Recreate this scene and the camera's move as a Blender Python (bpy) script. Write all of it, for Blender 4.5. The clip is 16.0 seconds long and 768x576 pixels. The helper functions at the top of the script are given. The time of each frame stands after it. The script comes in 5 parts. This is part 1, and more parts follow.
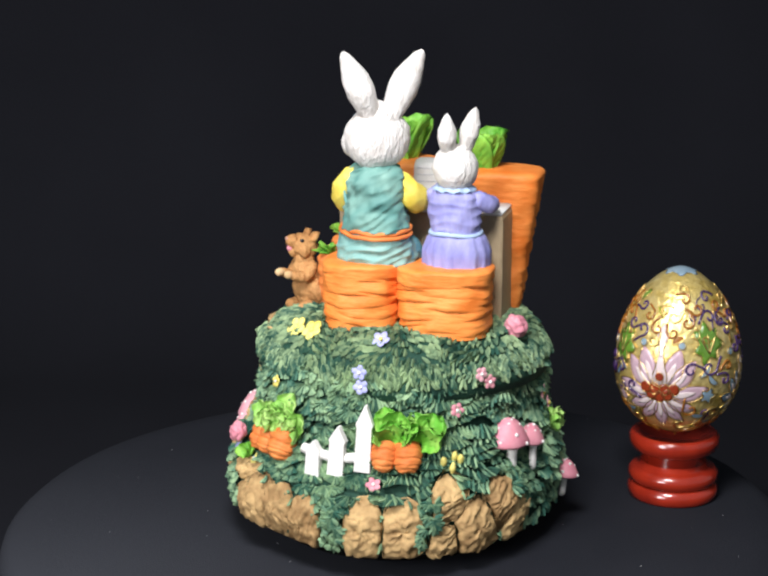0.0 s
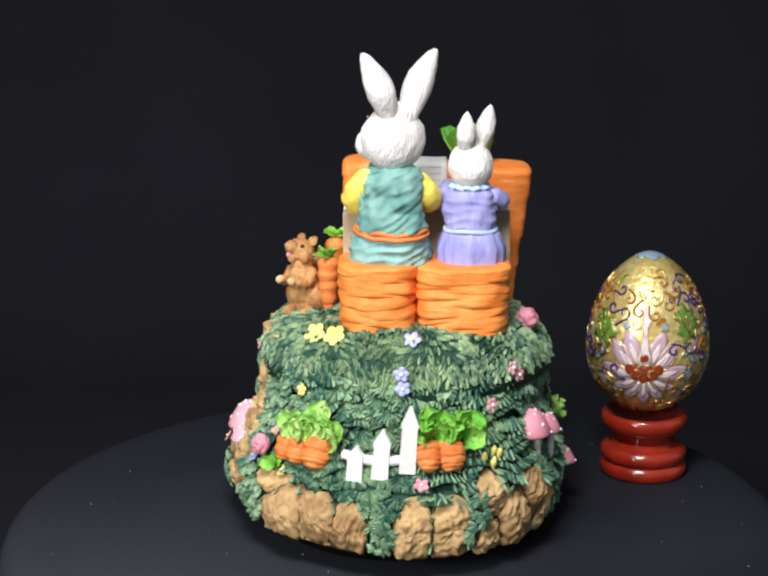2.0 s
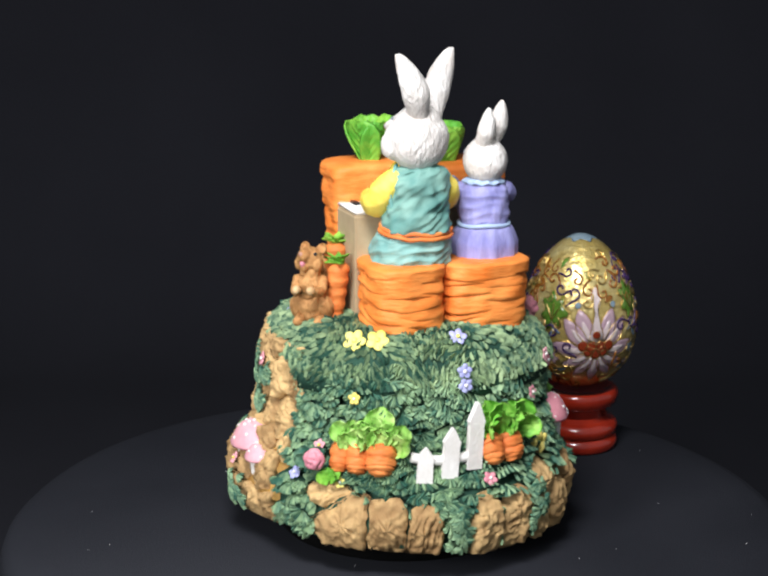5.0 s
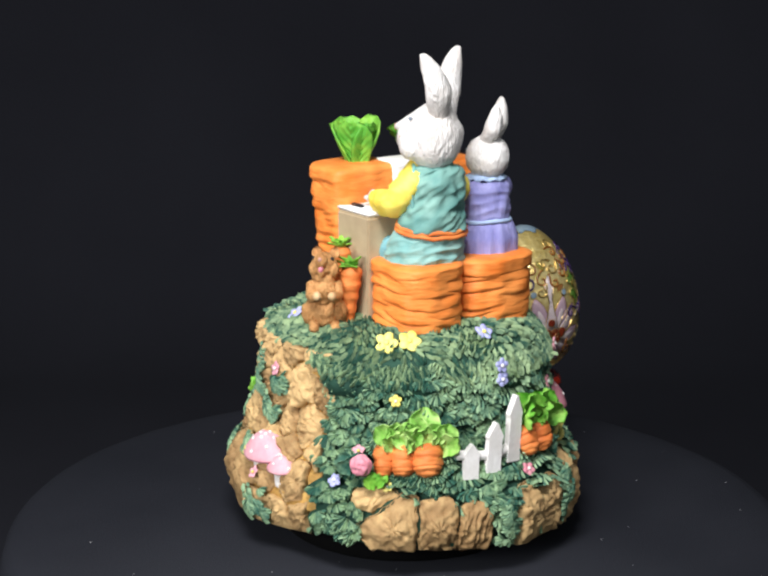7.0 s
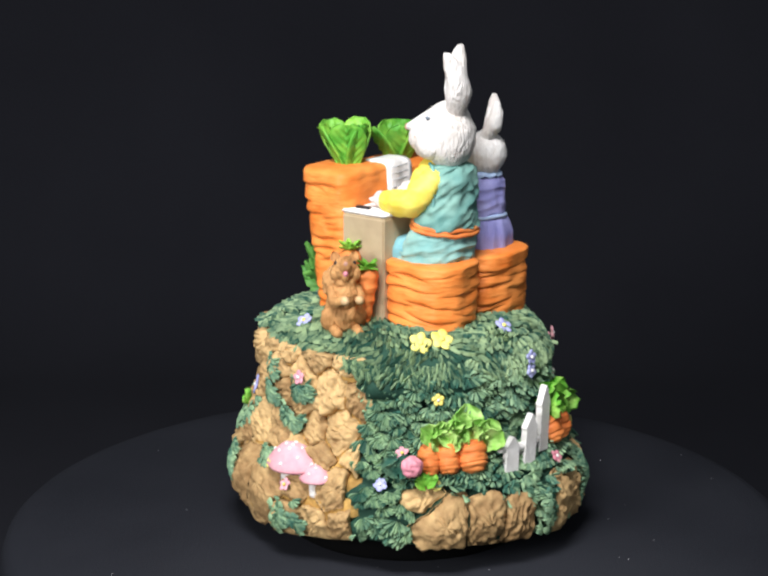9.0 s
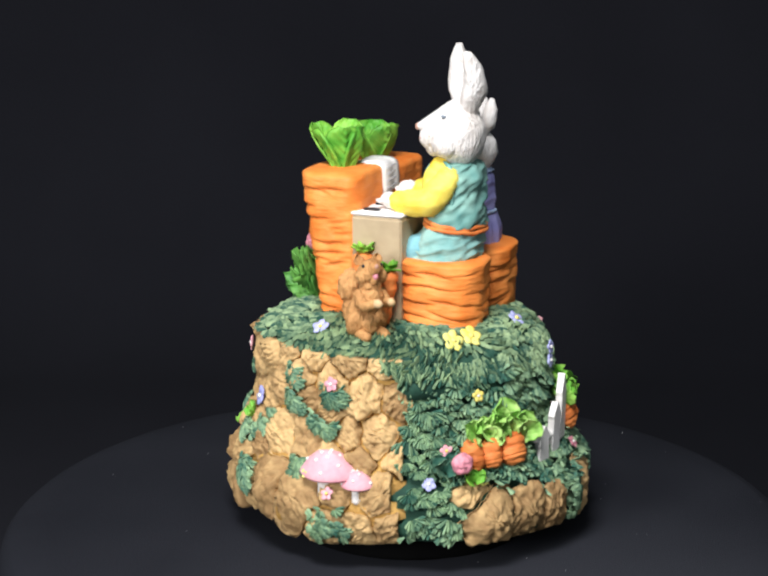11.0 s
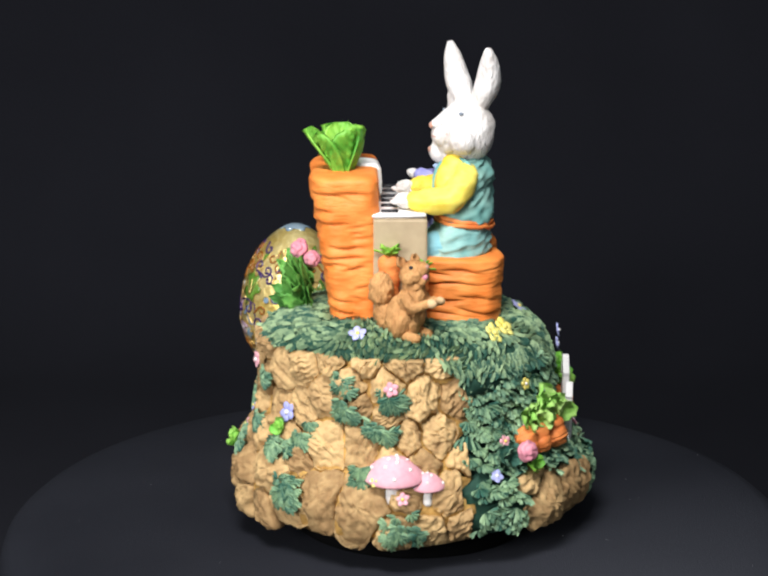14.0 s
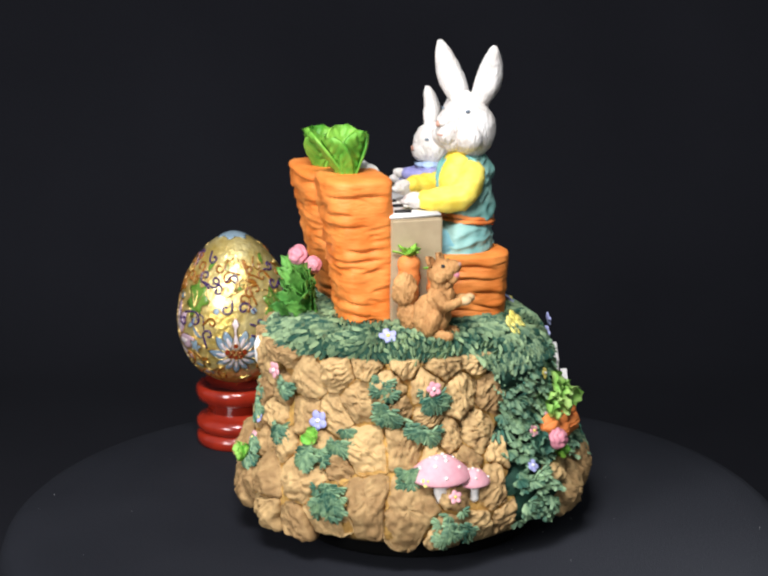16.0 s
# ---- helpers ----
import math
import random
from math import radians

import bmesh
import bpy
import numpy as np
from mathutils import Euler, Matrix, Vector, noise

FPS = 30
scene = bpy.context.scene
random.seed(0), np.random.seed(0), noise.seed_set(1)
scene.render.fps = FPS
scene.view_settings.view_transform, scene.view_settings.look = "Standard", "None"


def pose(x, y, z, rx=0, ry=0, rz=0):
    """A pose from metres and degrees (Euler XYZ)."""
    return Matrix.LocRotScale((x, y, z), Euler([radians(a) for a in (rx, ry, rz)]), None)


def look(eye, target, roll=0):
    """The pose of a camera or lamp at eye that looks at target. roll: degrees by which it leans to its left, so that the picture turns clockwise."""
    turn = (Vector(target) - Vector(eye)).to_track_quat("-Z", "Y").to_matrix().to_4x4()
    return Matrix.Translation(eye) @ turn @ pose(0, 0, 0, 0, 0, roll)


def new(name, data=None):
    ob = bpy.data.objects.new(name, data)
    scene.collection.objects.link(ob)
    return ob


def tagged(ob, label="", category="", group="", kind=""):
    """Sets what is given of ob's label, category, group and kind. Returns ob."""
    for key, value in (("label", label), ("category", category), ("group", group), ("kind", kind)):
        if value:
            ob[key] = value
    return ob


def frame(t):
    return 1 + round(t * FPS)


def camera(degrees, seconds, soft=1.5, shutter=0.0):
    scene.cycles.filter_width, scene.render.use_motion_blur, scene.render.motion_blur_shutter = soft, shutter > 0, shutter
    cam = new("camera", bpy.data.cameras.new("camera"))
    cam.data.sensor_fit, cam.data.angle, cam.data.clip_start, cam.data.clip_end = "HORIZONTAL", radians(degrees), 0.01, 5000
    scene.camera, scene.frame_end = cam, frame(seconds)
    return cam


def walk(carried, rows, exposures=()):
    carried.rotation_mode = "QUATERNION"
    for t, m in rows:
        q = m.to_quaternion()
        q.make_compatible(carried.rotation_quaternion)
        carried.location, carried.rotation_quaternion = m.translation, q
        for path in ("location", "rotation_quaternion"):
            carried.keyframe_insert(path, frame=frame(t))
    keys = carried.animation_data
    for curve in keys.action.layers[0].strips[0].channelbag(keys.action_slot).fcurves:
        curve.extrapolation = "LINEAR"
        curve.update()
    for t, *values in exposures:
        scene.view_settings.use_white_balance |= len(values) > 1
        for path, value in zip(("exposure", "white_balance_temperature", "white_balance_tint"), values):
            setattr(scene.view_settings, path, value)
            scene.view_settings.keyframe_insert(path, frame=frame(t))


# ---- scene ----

# ---------------------------------------------------------------- camera
# The camera stands still; the turntable turns under the things.
cam = camera(25.6, 16.0, soft=2.45)
EYE = (0.0, -0.6, 0.2337)
CAM = Matrix.Translation(EYE) @ pose(0, 0, 0, 90 - 13.97, 0, 0.66)
walk(cam, [(0.0, CAM), (16.0, CAM)], exposures=[(0.0, 0.0), (16.0, 0.0)])


def turn(t):
    """The turntable's angle in degrees; the seat faces the lens squarely at zero."""
    return math.degrees(0.131816 * t + 0.0266185 * t * (t - 16.0) / 64.0) - 25.0


# ---------------------------------------------------------------- light
world = bpy.data.worlds.new("world")
scene.world = world
world.use_nodes = True
world.node_tree.nodes["Background"].inputs[0].default_value = (0.86, 0.93, 1.0, 1)
world.node_tree.nodes["Background"].inputs[1].default_value = 0.28


def area_lamp(name, eye, target, watts, sx, sy, colour):
    d = bpy.data.lights.new(name, "AREA")
    d.shape, d.size, d.size_y, d.energy, d.color = "RECTANGLE", sx, sy, watts, colour
    ob = new(name, d)
    ob.matrix_world = look(eye, target)
    return ob


area_lamp("key_lamp", (-0.05, -0.33, 0.49), (0.0, 0.0, 0.07), 3.8, 0.17, 0.13, (0.975, 0.97, 1.0))
area_lamp("side_lamp", (-0.40, -0.61, 0.27), (0.0, 0.0, 0.07), 4.3, 0.22, 0.22, (0.975, 0.97, 1.0))


# ---------------------------------------------------------------- materials
def material(name, colour, second=None, rough=0.6, metal=0.0, grain=600.0, bump=0.25, coat=0.0, island=0.0, large=90.0, piece=0.0, depth=0.0004, gloss=0.3, stretch=None, lean=0.0, ridged=False):
    """Painted surface: two colours mixed by noise at two scales, with fine relief. Scales in cycles a metre."""
    m = bpy.data.materials.new(name)
    m.use_nodes = True
    nt = m.node_tree
    b = nt.nodes["Principled BSDF"]
    b.inputs["Roughness"].default_value, b.inputs["Metallic"].default_value = rough, metal
    b.inputs["Coat Weight"].default_value = coat
    b.inputs["Specular IOR Level"].default_value = gloss
    second = second or [c * 0.72 for c in colour]
    tc = nt.nodes.new("ShaderNodeTexCoord")
    n1, n2 = nt.nodes.new("ShaderNodeTexNoise"), nt.nodes.new("ShaderNodeTexNoise")
    n1.inputs["Scale"].default_value, n2.inputs["Scale"].default_value = large, grain
    n1.inputs["Detail"].default_value, n2.inputs["Detail"].default_value = 3, 4
    nt.links.new(tc.outputs["Object"], n1.inputs["Vector"])
    mp = nt.nodes.new("ShaderNodeMapping")
    mp.vector_type = "TEXTURE"
    mp.inputs["Scale"].default_value, mp.inputs["Rotation"].default_value = [1.0 / k for k in stretch or (1, 1, 1)], (0, lean, 0)
    nt.links.new(tc.outputs["Object"], mp.inputs["Vector"])
    nt.links.new(mp.outputs["Vector"], n2.inputs["Vector"])
    if ridged:
        n2.noise_type = "RIDGED_MULTIFRACTAL"
    add = nt.nodes.new("ShaderNodeMath")
    add.operation = "MULTIPLY_ADD"
    nt.links.new(n2.outputs["Fac"], add.inputs[0])
    add.inputs[1].default_value = 0.5
    nt.links.new(n1.outputs["Fac"], add.inputs[2])
    fac = add.outputs[0]
    if island or piece:
        src = nt.nodes.new("ShaderNodeNewGeometry").outputs["Random Per Island"] if island else nt.nodes.new("ShaderNodeObjectInfo").outputs["Random"]
        k = nt.nodes.new("ShaderNodeMath")
        k.operation = "MULTIPLY_ADD"
        nt.links.new(src, k.inputs[0])
        k.inputs[1].default_value = island or piece
        nt.links.new(fac, k.inputs[2])
        sub = nt.nodes.new("ShaderNodeMath")
        sub.operation = "SUBTRACT"
        nt.links.new(k.outputs[0], sub.inputs[0])
        sub.inputs[1].default_value = 0.5 * (island or piece)
        fac = sub.outputs[0]
    ramp = nt.nodes.new("ShaderNodeMapRange")
    ramp.inputs["From Min"].default_value, ramp.inputs["From Max"].default_value = 0.5, 1.0
    nt.links.new(fac, ramp.inputs["Value"])
    mix = nt.nodes.new("ShaderNodeMix")
    mix.data_type = "RGBA"
    mix.inputs["A"].default_value, mix.inputs["B"].default_value = (*second, 1), (*colour, 1)
    nt.links.new(ramp.outputs["Result"], mix.inputs["Factor"])
    nt.links.new(mix.outputs["Result"], b.inputs["Base Color"])
    if bump:
        bp = nt.nodes.new("ShaderNodeBump")
        bp.inputs["Strength"].default_value, bp.inputs["Distance"].default_value = bump, depth
        nt.links.new(n2.outputs["Fac"], bp.inputs["Height"])
        nt.links.new(bp.outputs["Normal"], b.inputs["Normal"])
    return m


WHITE = material("white_paint", (0.84, 0.82, 0.79), (0.70, 0.67, 0.62), 0.6, grain=700, bump=0.5)
FUR_WHITE = material("white_fur_paint", (0.83, 0.81, 0.78), (0.58, 0.53, 0.48), 0.85, grain=420, bump=1.0, stretch=(2.2, 2.2, 0.8), depth=0.0011, gloss=0.2)
ORANGE = material("carrot_orange", (0.88, 0.305, 0.07), (0.73, 0.175, 0.024), 0.55, grain=150, bump=0.5, stretch=(1, 1, 4), depth=0.0011)
CARROT = material("deep_orange", (0.80, 0.28, 0.075), (0.54, 0.125, 0.025), 0.6, grain=160, bump=0.6, stretch=(1, 1, 4), depth=0.0008)
TEAL = material("teal_paint", (0.215, 0.385, 0.325), (0.075, 0.22, 0.20), 0.6, grain=110, bump=0.6, stretch=(1, 1, 3.0), lean=-0.75, depth=0.0011)
TEAL_LIGHT = material("pale_teal_paint", (0.31, 0.485, 0.425), (0.14, 0.335, 0.315), 0.6, grain=130, bump=0.8, stretch=(1, 1, 3.0), lean=-0.3, depth=0.0010)
TEAL_BLUE = material("blue_teal_paint", (0.20, 0.43, 0.47), (0.075, 0.28, 0.34), 0.6, grain=130, bump=0.8, stretch=(1, 1, 3.0), lean=-0.3, depth=0.0010)
TEAL_DARK = material("teal_edge", (0.20, 0.42, 0.38), (0.11, 0.31, 0.30), 0.6)
YELLOW = material("yellow_paint", (0.88, 0.75, 0.15), (0.76, 0.54, 0.04), 0.6, grain=220, bump=0.5, stretch=(1, 1, 2.5), lean=0.5, depth=0.0007)
LEMON = material("lemon_paint", (0.89, 0.84, 0.28), (0.80, 0.66, 0.10), 0.6)
LAVENDER = material("lavender_paint", (0.36, 0.355, 0.62), (0.20, 0.20, 0.47), 0.6, grain=150, bump=0.7, stretch=(2.5, 2.5, 1), depth=0.0009)
LACE = material("pale_blue_paint", (0.44, 0.57, 0.74), (0.30, 0.40, 0.62), 0.6)
GRASS = material("grass_paint", (0.285, 0.395, 0.205), (0.018, 0.074, 0.05), 0.7, grain=700, bump=0.4, island=0.5)
IVY = material("ivy_paint", (0.275, 0.41, 0.225), (0.03, 0.11, 0.076), 0.7, grain=500, bump=0.4, island=0.38)
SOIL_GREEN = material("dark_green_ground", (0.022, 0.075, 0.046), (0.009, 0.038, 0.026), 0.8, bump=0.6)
ROCK = material("ochre_stone", (0.58, 0.39, 0.175), (0.30, 0.18, 0.075), 0.78, grain=330, bump=0.9, piece=0.5, depth=0.0007, large=160)
ROCK_CORE = material("ochre_mortar", (0.56, 0.34, 0.095), (0.30, 0.16, 0.04), 0.8, grain=420, bump=0.9, depth=0.0008)
PINK = material("pink_paint", (0.70, 0.31, 0.35), (0.56, 0.18, 0.24), 0.5, grain=500, bump=0.3)
PALE_PINK = material("pale_pink_paint", (0.80, 0.45, 0.48), (0.68, 0.30, 0.35), 0.55)
BLUE = material("periwinkle_paint", (0.46, 0.48, 0.75), (0.30, 0.31, 0.62), 0.55)
CREAM = material("cream_yellow_paint", (0.80, 0.72, 0.24), (0.70, 0.56, 0.10), 0.6)
LEAF = material("bright_leaf_paint", (0.33, 0.61, 0.08), (0.08, 0.31, 0.03), 0.5, grain=300, bump=0.5, island=0.2)
HEAD_LEAF = material("fresh_lettuce_paint", (0.38, 0.66, 0.13), (0.13, 0.42, 0.04), 0.5, grain=200, bump=0.4, island=0.3, large=200)
LETTUCE = material("lettuce_paint", (0.52, 0.70, 0.24), (0.24, 0.50, 0.09), 0.5, grain=200, bump=0.4, island=0.3, large=200)
DARK_LEAF = material("dark_leaf_paint", (0.17, 0.42, 0.08), (0.05, 0.20, 0.035), 0.5, island=0.4)
BROWN = material("squirrel_fur_paint", (0.64, 0.35, 0.135), (0.34, 0.15, 0.047), 0.7, grain=620, bump=1.0, stretch=(1.6, 1.6, 0.8), depth=0.0010)
CREAM_FUR = material("pale_fur_paint", (0.66, 0.46, 0.25), (0.46, 0.28, 0.12), 0.7, grain=500, bump=0.6)
BEIGE = material("beige_grey_paint", (0.45, 0.35, 0.215), (0.35, 0.265, 0.16), 0.55, grain=300, bump=0.25)
BLACK_PAINT = material("black_paint", (0.02, 0.02, 0.022), None, 0.4)
GREY_INK = material("grey_ink", (0.68, 0.67, 0.67), None, 0.7)
EYE_PAINT = material("eye_paint", (0.20, 0.24, 0.28), None, 0.3)
NOSE_PINK = material("nose_paint", (0.55, 0.30, 0.22), None, 0.5)
LACQUER = material("red_lacquer", (0.34, 0.026, 0.010), (0.20, 0.013, 0.006), 0.22, grain=120, bump=0.04, coat=0.6, gloss=0.5)
GOLD = material("gilded_shell", (0.90, 0.75, 0.34), (0.60, 0.40, 0.06), 0.30, metal=0.6, grain=420, bump=1.0, depth=0.0007, coat=0.6, gloss=0.5)
WIRE = material("gold_wire", (0.78, 0.55, 0.20), None, 0.3, metal=1.0)
ENAMEL_PINK = material("pink_enamel", (0.55, 0.38, 0.42), (0.40, 0.27, 0.33), 0.25, coat=0.5, gloss=0.5)
ENAMEL_WHITE = material("white_enamel", (0.72, 0.62, 0.59), (0.62, 0.50, 0.50), 0.25, coat=0.5, gloss=0.5)
ENAMEL_RED = material("red_brown_enamel", (0.30, 0.045, 0.012), (0.17, 0.02, 0.008), 0.25, coat=0.5, gloss=0.5)
ENAMEL_GREEN = material("green_enamel", (0.13, 0.25, 0.03), (0.07, 0.17, 0.02), 0.25, coat=0.5, gloss=0.5)
ENAMEL_BLUE = material("blue_enamel", (0.26, 0.34, 0.38), (0.14, 0.22, 0.29), 0.25, coat=0.5, gloss=0.5)
ENAMEL_OLIVE = material("olive_enamel", (0.36, 0.34, 0.05), (0.20, 0.20, 0.02), 0.25, coat=0.5, gloss=0.5)
ENAMEL_PURPLE = material("purple_enamel", (0.05, 0.02, 0.10), None, 0.25, coat=0.5, gloss=0.5)
ENAMEL_AMBER = material("amber_enamel", (0.30, 0.11, 0.012), None, 0.25, coat=0.5, gloss=0.5)
CLOTH = material("black_cloth", (0.0160, 0.0172, 0.0222), (0.0096, 0.0106, 0.0144), 0.95, grain=1300, bump=0.6, large=14, gloss=0.12)
BACKCLOTH = material("black_backdrop_cloth", (0.0130, 0.0134, 0.0172), (0.0097, 0.0100, 0.0130), 1.0, grain=900, bump=0.5, large=6, gloss=0.1)


def pale_patch(m, spot, size, tint):
    """Mixes a paler tint into the cloth, strongest at the spot (metres) and fading outwards."""
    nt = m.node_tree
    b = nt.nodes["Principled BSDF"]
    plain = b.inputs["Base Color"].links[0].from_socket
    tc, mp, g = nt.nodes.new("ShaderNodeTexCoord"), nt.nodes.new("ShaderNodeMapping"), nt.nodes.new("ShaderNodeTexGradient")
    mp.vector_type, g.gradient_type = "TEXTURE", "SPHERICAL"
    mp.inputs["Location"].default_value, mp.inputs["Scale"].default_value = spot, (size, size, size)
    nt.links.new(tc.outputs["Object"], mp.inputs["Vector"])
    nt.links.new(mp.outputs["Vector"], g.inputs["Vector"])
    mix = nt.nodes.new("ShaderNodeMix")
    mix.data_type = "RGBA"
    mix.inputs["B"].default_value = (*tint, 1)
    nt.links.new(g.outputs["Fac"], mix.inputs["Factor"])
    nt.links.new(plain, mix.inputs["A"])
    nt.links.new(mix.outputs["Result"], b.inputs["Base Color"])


pale_patch(CLOTH, (-0.075, -0.106, 0.0), 0.15, (0.033, 0.035, 0.042))
FELT = material("black_felt", (0.004, 0.004, 0.004), None, 1.0, gloss=0.05)


# ---------------------------------------------------------------- mesh helpers (all in millimetres)
def part(name, bm, mat, parent=None, label="", smooth=True, kind=""):
    bm.normal_update()
    me = bpy.data.meshes.new(name)
    bmesh.ops.scale(bm, vec=(0.001, 0.001, 0.001), verts=bm.verts)
    bm.to_mesh(me)
    bm.free()
    for p in me.polygons:
        p.use_smooth = smooth
    me.materials.append(mat)
    ob = new(name, me)
    ob.parent = parent
    return tagged(ob, label, kind=kind)


def V(*a):
    return Vector(a)


def basis(z, x=None):
    """Rotation whose z axis is z."""
    z = Vector(z).normalized()
    x = Vector(x or (0, 0, 1))
    if abs(z.dot(x.normalized())) > 0.98:
        x = V(1, 0, 0)
    y = z.cross(x).normalized()
    return Matrix((y.cross(z), y, z)).transposed()


def nz(p, f):
    return noise.noise(Vector(p) * f)


def blob(bm, c, r, axis=None, amp=0.0, freq=0.3, sub=3, side=None, fine=0.0):
    """A noisy ellipsoid with half axes r (the third along axis)."""
    r = r if isinstance(r, (tuple, list)) else (r, r, r)
    rot = basis(axis, side) if axis is not None else Matrix.Identity(3)
    vs = bmesh.ops.create_icosphere(bm, subdivisions=sub, radius=1.0)["verts"]
    for v in vs:
        n = v.co.copy()
        p = rot @ V(n.x * r[0], n.y * r[1], n.z * r[2]) + Vector(c)
        if amp:
            p += (rot @ n) * (amp * nz(p, freq) + fine * nz(p, freq * 4.0))
        v.co = p
    return vs


def skin(bm, rings, cap=True):
    """Joins closed rings of points of equal length into a skin."""
    rows = [[bm.verts.new(p) for p in ring] for ring in rings]
    n = len(rows[0])
    for a, b in zip(rows, rows[1:]):
        for i in range(n):
            bm.faces.new((a[i], a[(i + 1) % n], b[(i + 1) % n], b[i]))
    if cap:
        for row, flip in ((rows[0], True), (rows[-1], False)):
            c = bm.verts.new(sum((v.co for v in row), Vector()) / n)
            for i in range(n):
                f = (row[i], row[(i + 1) % n], c)
                bm.faces.new(f[::-1] if flip else f)
    return rows


def tube(bm, pts, radii, seg=8, flat=1.0, up=None, cap=True):
    pts = [Vector(p) for p in pts]
    if not isinstance(radii, (list, tuple)):
        radii = [radii] * len(pts)
    rings = []
    for i, p in enumerate(pts):
        d = (pts[min(i + 1, len(pts) - 1)] - pts[max(i - 1, 0)])
        m = basis(d, up)
        rings.append([p + m @ V(math.cos(a) * radii[i] * flat, math.sin(a) * radii[i], 0) for a in [2 * math.pi * k / seg for k in range(seg)]])
    skin(bm, rings, cap)


def smooth_path(pts, n):
    """Points along a Catmull-Rom curve."""
    pts = [Vector(p) for p in pts]
    q = [2 * pts[0] - pts[1], *pts, 2 * pts[-1] - pts[-2]]
    out = []
    for i in range(len(pts) - 1):
        a, b, c, d = q[i:i + 4]
        for k in range(n):
            t = k / n
            out.append(0.5 * (2 * b + (c - a) * t + (2 * a - 5 * b + 4 * c - d) * t * t + (3 * b - a - 3 * c + d) * t ** 3))
    return out + [pts[-1]]


def limb(bm, pts, radii, amp=0.4, freq=0.35, seg=18, n=6):
    path = smooth_path(pts, n)
    rr = [np.interp(i / (len(path) - 1) * (len(radii) - 1), range(len(radii)), radii) for i in range(len(path))]
    first = len(bm.verts)
    full = [path[0] - (path[1] - path[0]).normalized() * rr[0] * 0.6, *path, path[-1] + (path[-1] - path[-2]).normalized() * rr[-1] * 0.6]
    tube(bm, full, [rr[0] * 0.55, *rr, rr[-1] * 0.55], seg)
    bm.verts.ensure_lookup_table()
    for v in bm.verts[first:]:
        v.co += V(nz(v.co, freq), nz(v.co + V(9, 0, 0), freq), nz(v.co + V(0, 9, 0), freq)) * amp


def lathe(bm, profile, seg=48, c=(0, 0)):
    skin(bm, [[V(c[0] + r * math.cos(2 * math.pi * k / seg), c[1] + r * math.sin(2 * math.pi * k / seg), z) for k in range(seg)] for r, z in profile])


def leaf(bm, base, way, normal, length, width, curl=0.3, cup=0.15, rib=0.12, teeth=0.0, n=7, thick=0.35, blunt=False, ruffle=0.0):
    """A thick pointed leaf with a midrib, side veins and a curl away from its normal."""
    way = Vector(way).normalized()
    side = way.cross(Vector(normal)).normalized()
    nor = side.cross(way).normalized()
    cols = 17 if blunt else 5
    top, low = [], []
    for i in range(n + 1):
        t = i / n
        w = width * 0.5 * (math.sin(math.pi * min(1.0, 0.12 + 0.88 * t) ** 0.85) ** 0.7 if t < 1 else 0.02)
        if blunt:
            w = width * 0.5 * float(np.interp(t, (0, 0.25, 0.5, 0.72, 0.9, 1.0), (0.55, 0.78, 0.98, 1.0, 0.80, 0.36)))
        w *= 1 + teeth * (1 if i % 2 else -1)
        mid = Vector(base) + way * (length * t) + nor * (-curl * length * t * t)
        a, b = [], []
        for j in range(-cols // 2 + 1, cols // 2 + 1):
            s = j / (cols // 2)
            h = cup * width * s * s - rib * width * (abs(s) < 0.1) + rib * 0.9 * (1 - abs(s) ** 3) * width * (0.5 + 0.5 * math.sin(i * 1.1 - abs(j) * 1.7))
            h += ruffle * width * s * s * math.sin(i * 1.7 + 2.2 * s + base[0])
            p = mid + side * (w * s) + nor * h
            a.append(bm.verts.new(p))
            b.append(bm.verts.new(p - nor * thick))
        top.append(a), low.append(b)
    for i in range(n):
        for j in range(cols - 1):
            bm.faces.new((top[i][j], top[i][j + 1], top[i + 1][j + 1], top[i + 1][j]))
            bm.faces.new((low[i][j + 1], low[i][j], low[i + 1][j], low[i + 1][j + 1]))
        bm.faces.new((low[i][0], top[i][0], top[i + 1][0], low[i + 1][0]))
        bm.faces.new((top[i][-1], low[i][-1], low[i + 1][-1], top[i + 1][-1]))


def stroke(bm, p, way, normal, length, width, lift, bend=0.0, curl=0.0, shape=((0.0, 0.5, 0.3), (0.3, 0.9, 0.9), (0.65, 1.0, 1.0), (0.92, 0.66, 0.72))):
    """A carved stroke of foliage: a bent ridge with a rounded end."""
    side = way.cross(normal)
    rows = []
    for t, w, h in shape:
        c = p + way * (length * t) + side * (bend * length * t * t) + normal * (curl * length * t * t)
        s = side * (width * 0.5 * w)
        rows.append([bm.verts.new(q) for q in (c - s - normal * 0.35, c + normal * (lift * h), c + s - normal * 0.35)])
    for e, f in zip(rows, rows[1:]):
        bm.faces.new((e[1], f[1], f[0], e[0]))
        bm.faces.new((e[2], f[2], f[1], e[1]))
    end = bm.verts.new(p + way * length + side * (bend * length) + normal * (curl * length + lift * 0.1))
    low = bm.verts.new(end.co - normal * 1.0 - way * 0.2)
    e = rows[-1]
    for f in ((e[1], end, e[0]), (e[2], end, e[1]), (e[0], end, low), (end, e[2], low)):
        bm.faces.new(f)


